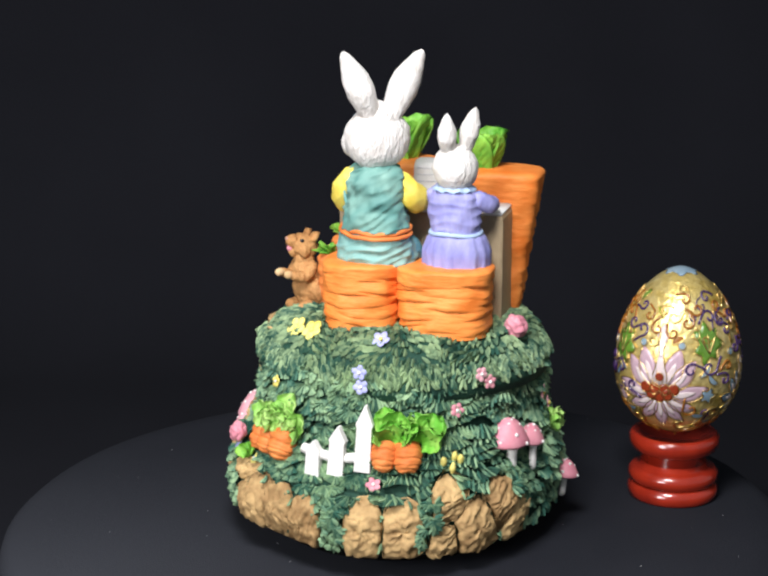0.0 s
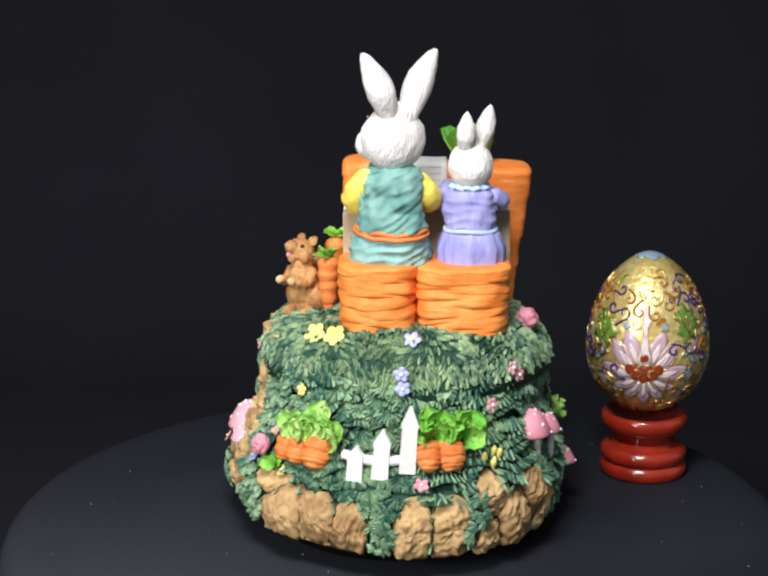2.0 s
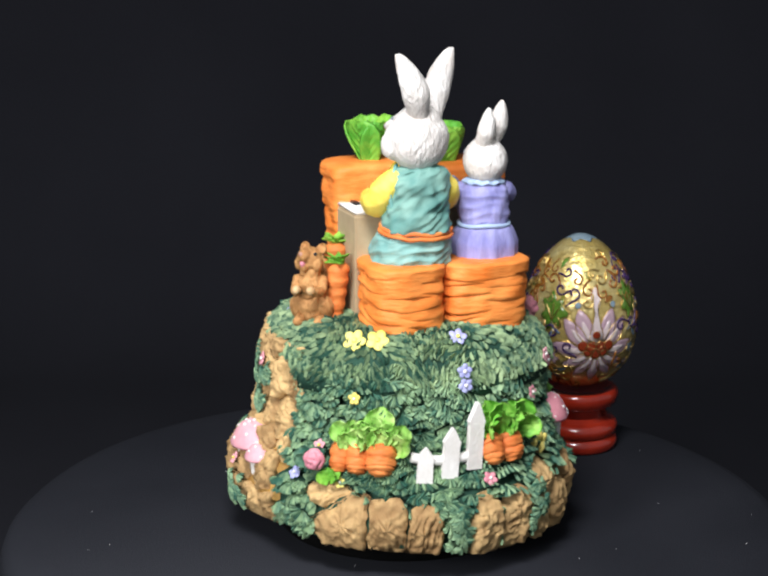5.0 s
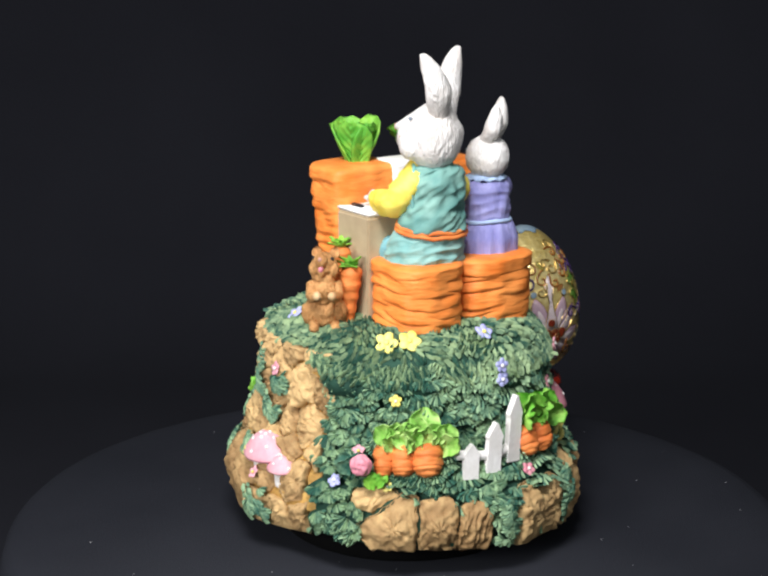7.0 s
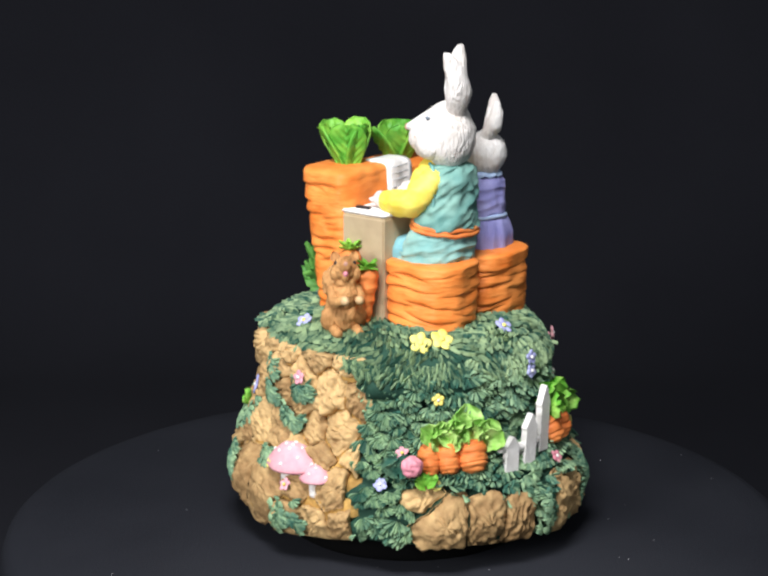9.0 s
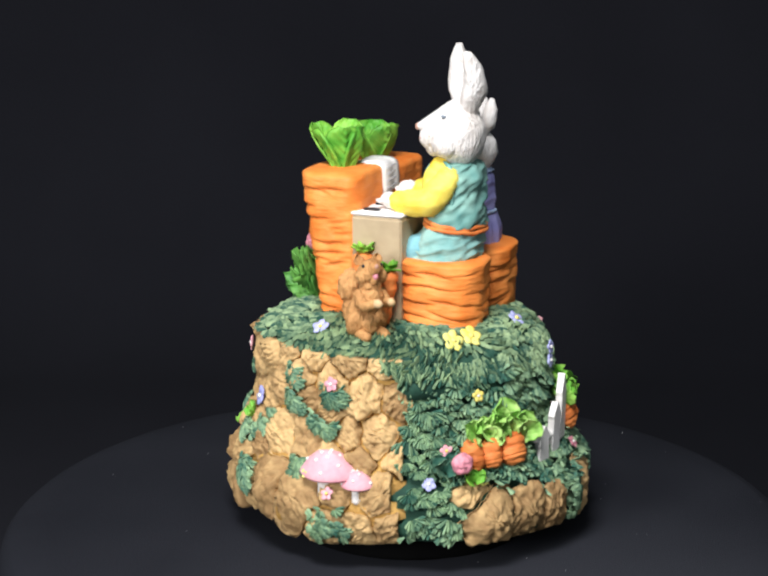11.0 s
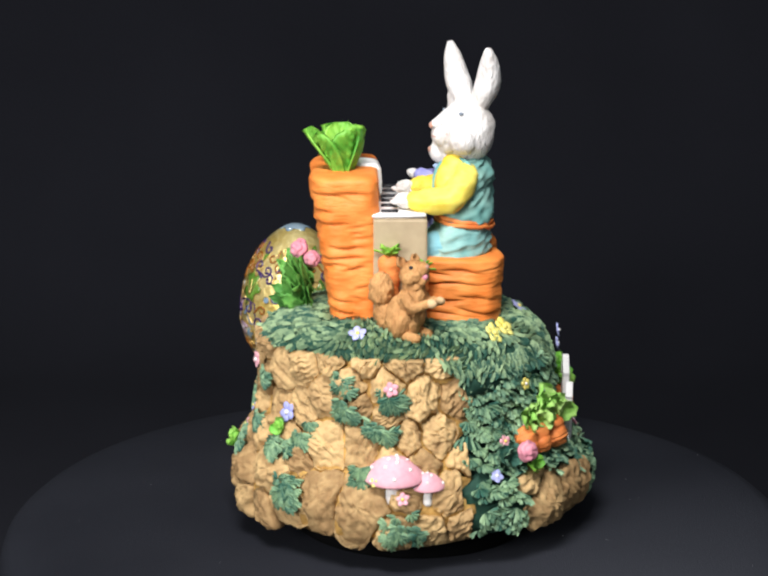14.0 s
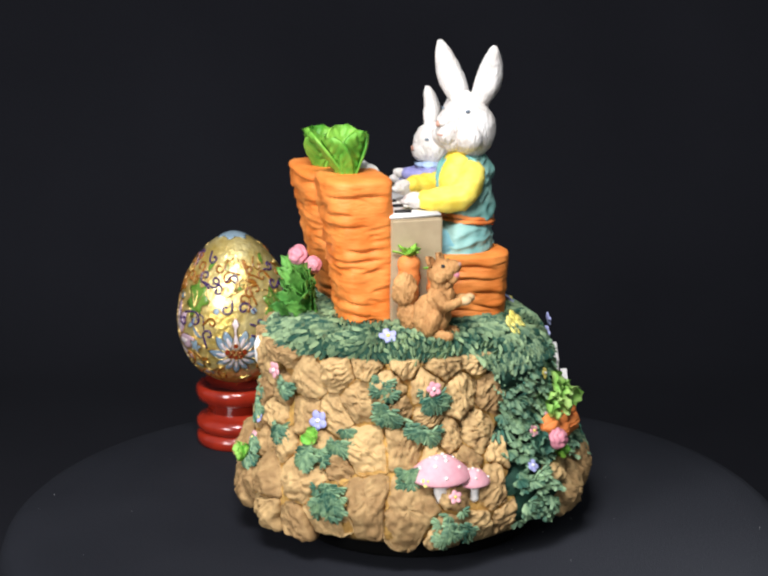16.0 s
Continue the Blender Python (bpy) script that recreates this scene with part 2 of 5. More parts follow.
SHELL_RIDGE = ((0.0, 0.25, 0.2), (0.4, 0.6, 0.6), (0.8, 1.0, 1.0), (0.96, 0.8, 0.75))


# ---------------------------------------------------------------- setting
def backdrop():
    """One sheet of black cloth: it lies on the table and sweeps up behind."""
    bm = bmesh.new()
    prof = [(-1500, -55), (-600, -55), (0, -55), (330, -55)] + [(330 + 160 * math.sin(a), 105 - 160 * math.cos(a)) for a in np.linspace(0.15, math.pi / 2, 9)] + [(490, 400), (495, 1400)]
    rows = []
    for y, z in prof:
        rows.append([bm.verts.new((x, y + (6 * nz(V(x, 0, z), 0.006) if z > 0 else 0), z)) for x in range(-1800, 1801, 60)])
    for a, b in zip(rows, rows[1:]):
        for i in range(len(a) - 1):
            bm.faces.new((a[i], a[i + 1], b[i + 1], b[i]))
    tagged(part("backdrop", bm, BACKCLOTH), "plain black cloth sweeping up behind the table", "backdrop", kind="structure")


def turntable():
    """A round turntable under a black cloth that hangs over its rim."""
    hub = tagged(new("turntable"), "round turntable covered with matt black cloth", "turntable")
    bm = bmesh.new()
    rings, seg = [], 128
    prof = [(20, 0), (60, 0), (100, 0), (130, 0), (139, -0.4), (143.5, -1.8), (146.5, -4.5), (148, -9), (149, -16), (150.5, -28), (152, -40), (153, -53.5)]
    for r, z in prof:
        ring = []
        for k in range(seg):
            a = 2 * math.pi * k / seg
            fold = 2.2 * math.sin(a * 9 + 1.5 * math.sin(a * 2)) * max(0.0, (-z - 3) / 50)
            wob = 3.0 * nz(V(math.cos(a), math.sin(a), 0.3), 1.3) * min(1.0, r / 139)
            ring.append(V((r + fold + wob) * math.cos(a), (r + fold + wob) * math.sin(a), z))
        rings.append(ring)
    skin(bm, rings[::-1])
    part("cloth_cover", bm, CLOTH, hub)
    rnd = random.Random(3)
    bm = bmesh.new()
    for i in range(34):
        a, d = rnd.uniform(0, 6.28), 138 * math.sqrt(rnd.random())
        blob(bm, (d * math.cos(a), d * math.sin(a), 0.1), (rnd.uniform(0.12, 0.35), 0.11, 0.1), None, 0, sub=1)
    part("lint", bm, GREY_INK, hub, "specks of pale lint", kind="stuff")
    return hub


backdrop()
TURNTABLE = turntable()


# ---------------------------------------------------------------- egg and its stand
EGG_AT = (0.0869, 0.0613)
TABLE = -0.002  # height of the cloth


def egg_radius(z):
    """Radius of the shell at the height z over the table."""
    lo, hi, wide = 26.2, 90.4, 53.0
    u = (z - wide) / ((hi - wide) if z > wide else (wide - lo))
    u = max(-1.0, min(1.0, u))
    return 23.7 * (max(0.0, 1 - abs(u) ** (1.9 if z > wide else 2.1))) ** (0.58 if z > wide else 0.52)


def egg_at(az, z, lift=0.0):
    r = egg_radius(z)
    s = (egg_radius(z + 0.4) - egg_radius(z - 0.4)) / 0.8
    n = V(math.cos(az), math.sin(az), -s).normalized()
    return V(r * math.cos(az), r * math.sin(az), z) + n * lift, n


def patch(bm, az, z, outline, lift=0.25, scale=1.0):
    """A plate of enamel on the shell, with a raised edge; outline in mm to the side and up."""
    def put(u, v, h):
        zz = z + v
        return egg_at(az + u / max(6.0, egg_radius(zz)), zz, h)[0]
    cu = sum(u for u, v in outline) / len(outline)
    cv = sum(v for u, v in outline) / len(outline)
    levels = []
    for f, h in ((1.0, -0.15), (1.0, lift), (0.6, lift * 0.8), (0.25, lift * 0.9)):
        levels.append([bm.verts.new(put((cu + (u - cu) * f) * scale, (cv + (v - cv) * f) * scale, h)) for u, v in outline])
    n = len(outline)
    for a, b in zip(levels, levels[1:]):
        for i in range(n):
            bm.faces.new((a[i], a[(i + 1) % n], b[(i + 1) % n], b[i]))
    c = bm.verts.new(put(cu * scale, cv * scale, lift))
    for i in range(n):
        bm.faces.new((levels[-1][i], levels[-1][(i + 1) % n], c))


def petal_outline(angle, r0, r1, width, bend=0.0, n=9):
    """A pointed petal from radius r0 to r1 along the angle."""
    left, right = [], []
    for i in range(n + 1):
        t = i / n
        w = width * 0.5 * math.sin(math.pi * (0.08 + 0.92 * t)) ** 0.75 if t < 1 else 0.0
        a = angle + bend * t
        r = r0 + (r1 - r0) * t
        c, s = math.cos(a), math.sin(a)
        left.append((r * c - w * s, r * s + w * c))
        right.append((r * c + w * s, r * s - w * c))
    return left + right[-2::-1]


def scroll(bm, az, z, size, sense, turns=1.4, tail=1.2, spin=0.0, wide=0.42):
    """A curling wire on the shell."""
    pts = []
    for i in range(26):
        t = i / 25
        a = spin + sense * turns * 2 * math.pi * (1 - t)
        r = size * (0.18 + 0.82 * t)
        u, v = r * math.cos(a), r * math.sin(a)
        pts.append((u, v))
    du, dv = pts[-1][0] - pts[-3][0], pts[-1][1] - pts[-3][1]
    for k in (1, 2, 3):
        pts.append((pts[-1][0] + du * tail * 0.6, pts[-1][1] + dv * tail * 0.6 - 0.12 * k))
    tube(bm, [egg_at(az + u / max(5.0, egg_radius(z + v)), z + v, 0.15)[0] for u, v in pts], wide, 6)


def egg():
    thing = tagged(new("egg"), "gilded cloisonne enamel egg with lotus flowers and scrolls", "egg")
    bm = bmesh.new()
    zs = [26.25 + 64.1 * (0.5 - 0.5 * math.cos(math.pi * i / 44)) for i in range(45)]
    lathe(bm, [(max(0.05, egg_radius(z)), z) for z in zs], 72)
    part("shell", bm, GOLD, thing, "gilded hammered metal shell")
    rnd = random.Random(4)
    # crown plate
    bm = bmesh.new()
    rings = []
    for z in np.linspace(88.7, 90.3, 8):
        rings.append([egg_at(a, z + 0.6 * math.sin(6 * a) * (z < 88.9), 0.22)[0] for a in np.linspace(0, 2 * math.pi, 49)[:-1]])
    skin(bm, rings)
    part("crown_plate", bm, ENAMEL_BLUE, thing, "pale blue enamel cap")

    def plate(name, mat, az, z, outline, lift, edge=0.2, label="", scale=1.0):
        outline = [(u * scale, v * scale) for u, v in outline]
        bm = bmesh.new()
        patch(bm, az, z, outline, lift)
        ob = part(name, bm, mat, thing, label)
        if edge:
            bm = bmesh.new()
            loop = outline + outline[:1]
            tube(bm, [egg_at(az + u / max(6.0, egg_radius(z + v)), z + v, lift * 0.8)[0] for u, v in loop], edge, 5, cap=False)
            part("wire_edge", bm, WIRE, ob)
        return ob

    def disc(r, n=12):
        return [(r * math.cos(a), r * math.sin(a)) for a in np.linspace(0, 2 * math.pi, n, endpoint=False)]

    for k in range(4):
        az = -math.pi / 2 + k * math.pi / 2
        big = 1.0 if k % 2 == 0 else 0.62
        z0 = 47.5 if k % 2 == 0 else 44.0
        tone = ENAMEL_PINK if k % 2 == 0 else ENAMEL_BLUE
        # the lotus: lower fan, side petals, upper pair
        for ang, r1, w, bend in ((-90, 14.5, 5.2, 0), (-66, 14.0, 5.0, 0.15), (-114, 14.0, 5.0, -0.15), (-40, 14.6, 5.4, 0.2), (-140, 14.6, 5.4, -0.2), (-8, 15.4, 6.0, 0.25), (188, 15.4, 6.0, -0.25), (30, 15.0, 6.2, 0.25), (150, 15.0, 6.2, -0.25), (57, 15.0, 6.4, 0.18), (123, 15.0, 6.4, -0.18)):
            a = math.radians(ang)
            plate("petal", tone, az, z0, petal_outline(a, 3.4, r1, w * 0.92, bend), 0.14, scale=(1.22 if ang > -30 else 1.05) * big)
            plate("petal_heart", ENAMEL_WHITE, az, z0, petal_outline(a, 3.6, r1 * 0.72, w * 0.34, bend * 0.7), 0.22, 0, scale=(1.22 if ang > -30 else 1.05) * big)
        plate("pistil", ENAMEL_WHITE, az, z0, [(0, 2.2), (-1.9, 2.8), (-2.8, 4.8), (-2.6, 7.0), (-1.7, 10.0), (-0.9, 14.0), (-1.0, 18.0), (-2.4, 21.0), (-1.2, 24.0), (0, 25.5), (1.2, 24.0), (2.4, 21.0), (1.0, 18.0), (0.9, 14.0), (1.7, 10.0), (2.6, 7.0), (2.8, 4.8), (1.9, 2.8)], 0.32, 0.22, scale=big)
        plate("seed", ENAMEL_RED, az, z0 + 6.2 * big, disc(1.6 * big), 0.46, 0.15)
        for u, v in ((-4.6, 1.4), (-2.6, -0.6), (0, -1.4), (2.6, -0.6), (4.6, 1.4), (-1.5, 1.2), (1.5, 1.2)):
            plate("calyx", ENAMEL_RED, az, z0, [(u + x, v + 1.15 * y) for x, y in disc(1.75)], 0.36, 0.16, scale=1.15 * big)
        for s in (-1, 1):
            plate("bead", ENAMEL_BLUE, az + s * 0.33, z0 + 18, disc(1.4), 0.5, 0.18)
            plate("tendril", ENAMEL_BLUE, az + s * 0.70, z0 + 7.5, petal_outline(0.5 if s > 0 else math.pi - 0.5, -2.0, 4.5, 2.0, 0.5 * s), 0.3, 0.18)
            plate("tendril", ENAMEL_BLUE, az + s * 0.66, z0 - 9.5, petal_outline(-0.4 if s > 0 else math.pi + 0.4, -2.5, 4.0, 2.0, 0.4 * s), 0.3, 0.18)
        if k % 2:
            for j, (da, dz, sz) in enumerate(((-0.16, 19, 2.6), (0.16, 19, 2.6), (0.30, 25, 2.2), (-0.34, 26, 2.2), (0.0, 30, 2.0), (-0.42, 13, 2.2), (0.42, 13, 2.2))):
                bm = bmesh.new()
                scroll(bm, az + da, z0 + dz, sz, 1 if da > 0 else -1, 0.95, 1.5, 0.4 + 1.1 * (j // 2), 0.5)
                part("scroll", bm, (ENAMEL_PURPLE, ENAMEL_PURPLE, ENAMEL_AMBER)[j % 3], thing)
        # a lobed leaf and a small flower between this lotus and the next
        mid = az + math.pi / 4
        lobes = []
        for i in range(30):
            a = 2 * math.pi * i / 30
            r = 5.2 * (1 + 0.22 * math.cos(7 * a + 0.6) + 0.12 * math.cos(3 * a))
            lobes.append((r * math.cos(a), 1.25 * r * math.sin(a)))
        plate("leaf", ENAMEL_GREEN, mid, z0 + 18.5, lobes, 0.34)
        for u in (-0.5, 0.0, 0.5):
            plate("leaf_vein", WIRE, mid, z0 + 15.0, petal_outline(math.pi / 2 - u, 0.0, 7.0, 0.5), 0.5, 0)
        plate("small_flower", ENAMEL_PINK if k % 2 else ENAMEL_BLUE, mid, z0 - 1.0, [((2.5 + 0.7 * math.cos(5 * a)) * math.cos(a), (2.5 + 0.7 * math.cos(5 * a)) * math.sin(a)) for a in np.linspace(0, 2 * math.pi, 30, endpoint=False)], 0.34)
        curls = ((0.0, 10.0, 2.4, 0), (-0.30, 9.0, 1.9, 0), (0.30, 4.5, 1.8, 0), (-0.26, -6.5, 2.2, 2), (0.18, -9.0, 2.2, 1), (0.0, -14.0, 1.8, 2), (-0.45, -13.5, 1.6, 1), (0.45, -13.5, 1.6, 2), (-0.36, 26.0, 1.9, 2), (0.36, 26.0, 1.9, 0),
                 (0.10, 27.5, 1.8, 0), (-0.14, 30.5, 1.7, 2), (0.42, 31.0, 1.6, 2), (0.66, 27.0, 1.8, 2), (-0.62, 28.0, 1.8, 1), (0.18, 34.0, 1.4, 0), (-0.40, 33.5, 1.4, 2), (-0.62, 22.5, 1.7, 2), (0.62, 22.5, 1.7, 1), (0.75, 33.0, 1.3, 1))
        for j, (da, dz, sz, m) in enumerate(curls):
            bm = bmesh.new()
            scroll(bm, mid + da, z0 + dz, sz * 1.45, 1 if j % 2 else -1, 0.95, 1.6, 0.9 * j + k, 0.46)
            part("scroll", bm, (ENAMEL_PURPLE, WIRE, ENAMEL_AMBER)[m], thing)
    # small leaves and fine curls that fill the ground between the flowers
    for j in range(110):
        az, z = rnd.uniform(0, 2 * math.pi), rnd.uniform(33, 84)
        near = abs((az + math.pi / 4) % (math.pi / 2) - math.pi / 4)
        if near < 0.62 and 33 < z < 66:
            continue
        if j % 5 < 2:
            a = rnd.uniform(0, 6.28)
            plate("small_leaf", (ENAMEL_OLIVE, ENAMEL_AMBER, ENAMEL_GREEN)[j % 3], az, z, petal_outline(a, -2.2, 2.4, 2.1, rnd.uniform(-0.5, 0.5)), 0.24, 0.16)
        else:
            bm = bmesh.new()
            scroll(bm, az, z, rnd.uniform(1.6, 2.4), rnd.choice((-1, 1)), 0.9, 1.6, rnd.uniform(0, 6.28), 0.30)
            part("scroll", bm, (ENAMEL_AMBER, WIRE, ENAMEL_PURPLE)[j % 3], thing)
    return thing


def egg_stand():
    thing = tagged(new("egg_stand"), "turned wooden egg stand in glossy red lacquer", "stand")
    prof = [(11.0, 0), (16.2, 0), (16.9, 1.0), (17.3, 2.8), (17.0, 4.6), (16.0, 5.6), (15.4, 6.1), (16.4, 6.8), (17.2, 8.4), (17.1, 10.2), (16.2, 11.6), (14.8, 12.4),
            (13.2, 12.9), (12.6, 14.4), (12.8, 17.8), (14.6, 18.6), (16.4, 19.8), (17.2, 22.4), (17.0, 24.6), (16.0, 25.8), (14.4, 25.6), (12.6, 24.4)]
    bm = bmesh.new()
    lathe(bm, [(r, z) for r, z in prof[:7]], 64)
    part("foot_ring", bm, LACQUER, thing)
    bm = bmesh.new()
    lathe(bm, [(r, z) for r, z in prof[6:14]], 64)
    part("middle_ring", bm, LACQUER, thing)
    bm = bmesh.new()
    lathe(bm, [(12.6, 14.3)] + [(r, z) for r, z in prof[14:]] + [(9.0, 22.5), (2.0, 21.5)], 64)
    part("cup", bm, LACQUER, thing)
    return thing


EGG, STAND = egg(), egg_stand()

# ---------------------------------------------------------------- music box
BOX = tagged(new("music_box"), "painted resin music box with rabbits at a carrot piano", "music box")
PROFILE_Z = (8.5, 10.5, 15, 20, 25, 30, 36, 42, 48, 55, 60, 66, 69)
PROFILE_R = (58, 62.6, 64.0, 64.2, 63.0, 60.6, 57.6, 55.0, 53.4, 52.8, 52.6, 52.8, 52.8)


BEARING = (19, 90, 121, 152, 182, 211, 258, 289, 320, 350)
SWELL_HIGH = (-2.8, 0.6, 3.1, 1.8, -1.2, -3.4, -1.2, -2.0, -2.6, -5.0)  # how the upper wall departs from a circle
SWELL_LOW = (-4.2, 1.2, 1.5, 0.6, -0.6, -3.2, -0.4, -0.2, -1.8, -5.6)  # the same near the foot
HEM = (5.0, 5.8, 6.0, 6.0, 6.4, 9.0, 8.0, 5.2, 4.6, 4.8)  # height of the lower edge


def hem(az, z):
    """Height of the wall's nominal height z: the part below 20 reaches down to the uneven lower edge."""
    return z if z >= 20 else 20 - (20 - z) * (20 - float(np.interp(az, BEARING, HEM, period=360))) / 10.5


def base_point(az, z, lift=0.0):
    """A point on the mound's side at the azimuth az (degrees) and the height z, and the normal there."""
    a = math.radians(az)

    def at(h):
        r = float(np.interp(h, PROFILE_Z, PROFILE_R))
        if 62 < az % 360 < 209:
            r += float(np.interp(h, (20, 50, 64), (-1.0, -1.0, -0.6)))
        low, high = (float(np.interp(az, BEARING, k, period=360)) for k in (SWELL_LOW, SWELL_HIGH))
        r += low + (high - low) * min(1.0, max(0.0, (h - 26) / 18))
        r += 1.6 * nz(V(math.cos(a) * 60, math.sin(a) * 60, h), 0.045)
        k = (h - 12) / 56
        return V(-1 + 3 * k + r * math.cos(a), -4 + 2 * k + r * math.sin(a), hem(az, h))
    p, q = at(z), at(z + 1.5)
    up = (q - p).normalized()
    n = V(-math.sin(a), math.cos(a), 0).cross(up).normalized()
    return p + n * lift, n


LID_X, LID_Y = 0.8, -0.6


def lid_reach(a):
    """How far the lid's edge stands out at the angle a, against a round lid."""
    return 1 + max(0.0, float(np.interp(math.degrees(a), BEARING, SWELL_HIGH, period=360)) + 1.0) / 52


def lid_height(x, y):
    r = math.hypot(x - LID_X, y - LID_Y) / lid_reach(math.atan2(y - LID_Y, x - LID_X))
    h = float(np.interp(r, (0, 34, 42, 46, 49, 51.5, 53), (78.6, 77.6, 75.8, 73.4, 70.6, 66.8, 63.5)))
    level = float(np.interp(math.degrees(math.atan2(y - LID_Y, x - LID_X)) % 360, (55, 70, 200, 214), (0, 1, 1, 0)))  # it stays level up to the masonry's rim
    return h + level * max(0.0, 71.6 - h) + 0.7 * nz(V(x, y, 0), 0.09)


def lid_point(x, y, lift=0.0):
    h = lid_height(x, y)
    n = V(lid_height(x - 0.5, y) - lid_height(x + 0.5, y), lid_height(x, y - 0.5) - lid_height(x, y + 0.5), 1.0).normalized()
    return V(x, y, h) + n * lift, n


def seam(z):
    """Azimuth at which the masonry gives way to foliage."""
    return 208.5 + 10 * nz(V(z, 3, 0), 0.11) + 3 * nz(V(z, 8, 0), 0.4)


def is_rock(az, z):
    """Whether the masonry side shows here."""
    return 62 < az % 360 < seam(z)


FOOT = ((240, 18, 20, 19), (254, 17.5, 15, 18), (265, 16.5, 11, 16), (285, 17.5, 11, 18), (297, 17.5, 13, 17), (312, 25, 11, 17), (322, 17, 17, 19), (331, 22, 12, 15), (311, 13.5, 12, 9), (233, 27, 13, 8), (340, 15, 14, 12))


def on_foot_stone(p):
    az = math.degrees(math.atan2(p.y + 4, p.x + 1)) % 360
    return any(((az - a) * 1.12 / (w * 0.55)) ** 2 + ((p.z - hem(a, z)) / (h * 0.58)) ** 2 < 0.95 for a, z, w, h in FOOT)


def mound():
    foot = bmesh.new()
    lathe(foot, [(40, -2), (45, -2), (46, -1), (46, 10), (45, 11)], 48, (-1, -4))
    part("felt_foot", foot, FELT, BOX, "black recessed foot")
    rock, green = bmesh.new(), bmesh.new()
    n = 120
    for bm, rocky in ((rock, True), (green, False)):
        zs = [9.5, 11, 14] + list(np.linspace(17, 66, 22)) + ([68.0, 69.6] if rocky else [65.5])
        rings = []
        for z in zs:
            ring = []
            for k in range(n):
                az = 360 * k / n
                inside = is_rock(az, z)
                drop = 0 if inside == rocky else -3.5
                p, m = base_point(az, z)
                rough = (0.8 * nz(p, 0.16) + 0.5 * nz(p, 0.5) - 0.9) if rocky else 0.8 * nz(p, 0.2) - 1.0
                if rocky and z < 13:
                    drop -= 3.0
                if rocky and z > 64:
                    drop -= 1.2 if inside else 8.0
                ring.append(p + m * (drop + rough))
            rings.append(ring)
        skin(bm, rings)
    core = part("stone_core", rock, ROCK_CORE, BOX, "ochre stone masonry core")
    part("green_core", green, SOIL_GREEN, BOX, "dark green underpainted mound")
    return core


def stones(core, seeds, cap, low, high, az_max=None):
    """Packed stones: each fills the cell round its seed (azimuth, height, width, height of the stone), with grooves between."""
    k = math.radians(1) * 57.0
    for i, (az, z, w, h) in enumerate(seeds):
        rnd = random.Random(i * 7 + int(az))
        lean = (rnd.uniform(-0.14, 0.14), rnd.uniform(-0.14, 0.14))
        facets = [(rnd.uniform(0.15, 0.42), a0 + rnd.uniform(-0.5, 0.5), rnd.uniform(0.1, 0.9)) for a0 in (0.3, 1.9, 3.5, 5.1)]
        tall = rnd.uniform(1.6, 3.0)
        n, rings = 64, []
        dirn = rnd.uniform(0, 3.14)
        edge = []
        for j in range(n):
            t = 2 * math.pi * j / n
            c, q = math.cos(t), math.sin(t)
            reach = cap / math.sqrt((c / w) ** 2 + (q / h) ** 2)
            for j2, (a2, z2, w2, h2) in enumerate(seeds):
                if j2 == i:
                    continue
                du, dv = (a2 - az) * k, z2 - z
                d2 = du * du + dv * dv
                if d2 > 900:
                    continue
                share = (w + h) / (w + h + w2 + h2)
                along = c * du + q * dv
                if along > 1e-6:
                    reach = min(reach, d2 * share / along)
            if q < -1e-6:
                reach = min(reach, (z - low) / -q)
            if q > 1e-6:
                reach = min(reach, (high - z) / q)
            if az_max and c > 1e-6:
                reach = min(reach, max(2.0, (seam(z) + az_max - az) * k) / c)
            edge.append(max(0.8, reach - 0.45) * (1 + 0.15 * nz(V(c * 2, q * 2, i), 1.5)))
        for f, lift in ((1.0, -2.2), (1.0, 0.1), (0.96, 0.7), (0.90, 0.92), (0.83, 1.0), (0.76, 1.0), (0.69, 1.03), (0.62, 1.03), (0.55, 1.06), (0.48, 1.06), (0.41, 1.08), (0.34, 1.08), (0.27, 1.1), (0.2, 1.1), (0.12, 1.1)):
            ring = []
            for j in range(n):
                t = 2 * math.pi * j / n
                u, v = edge[j] * f * math.cos(t), edge[j] * f * math.sin(t)
                p, m = base_point(az + u / k, z + v)
                top = lift * tall if lift > 0 else lift
                if lift > 0.5:
                    x, y = u * math.cos(dirn) + v * math.sin(dirn), v * math.cos(dirn) - u * math.sin(dirn)
                    x += 1.2 * nz(V(u, v, i * 2.0), 0.35)
                    wrinkle = 1 - min(1.0, abs(nz(V(x * 0.62 + i * 5, y * 0.13, i * 3.0), 1.0)) * 2.6)
                    fine = 1 - min(1.0, abs(nz(V(x * 1.1, y * 0.3 + i, i * 4.0), 1.0)) * 2.6)
                    top += u * lean[0] + v * lean[1] + min(0.0, *(g - k1 * (u * math.cos(a1) + v * math.sin(a1)) for k1, a1, g in facets)) + 0.5 + 0.8 * nz(p, 0.22) + 0.6 * nz(p, 0.6) - 0.95 * wrinkle - 0.5 * fine
                ring.append(p + m * top)
            rings.append(ring)
        bm = bmesh.new()
        skin(bm, rings)
        part("stone", bm, ROCK, core)


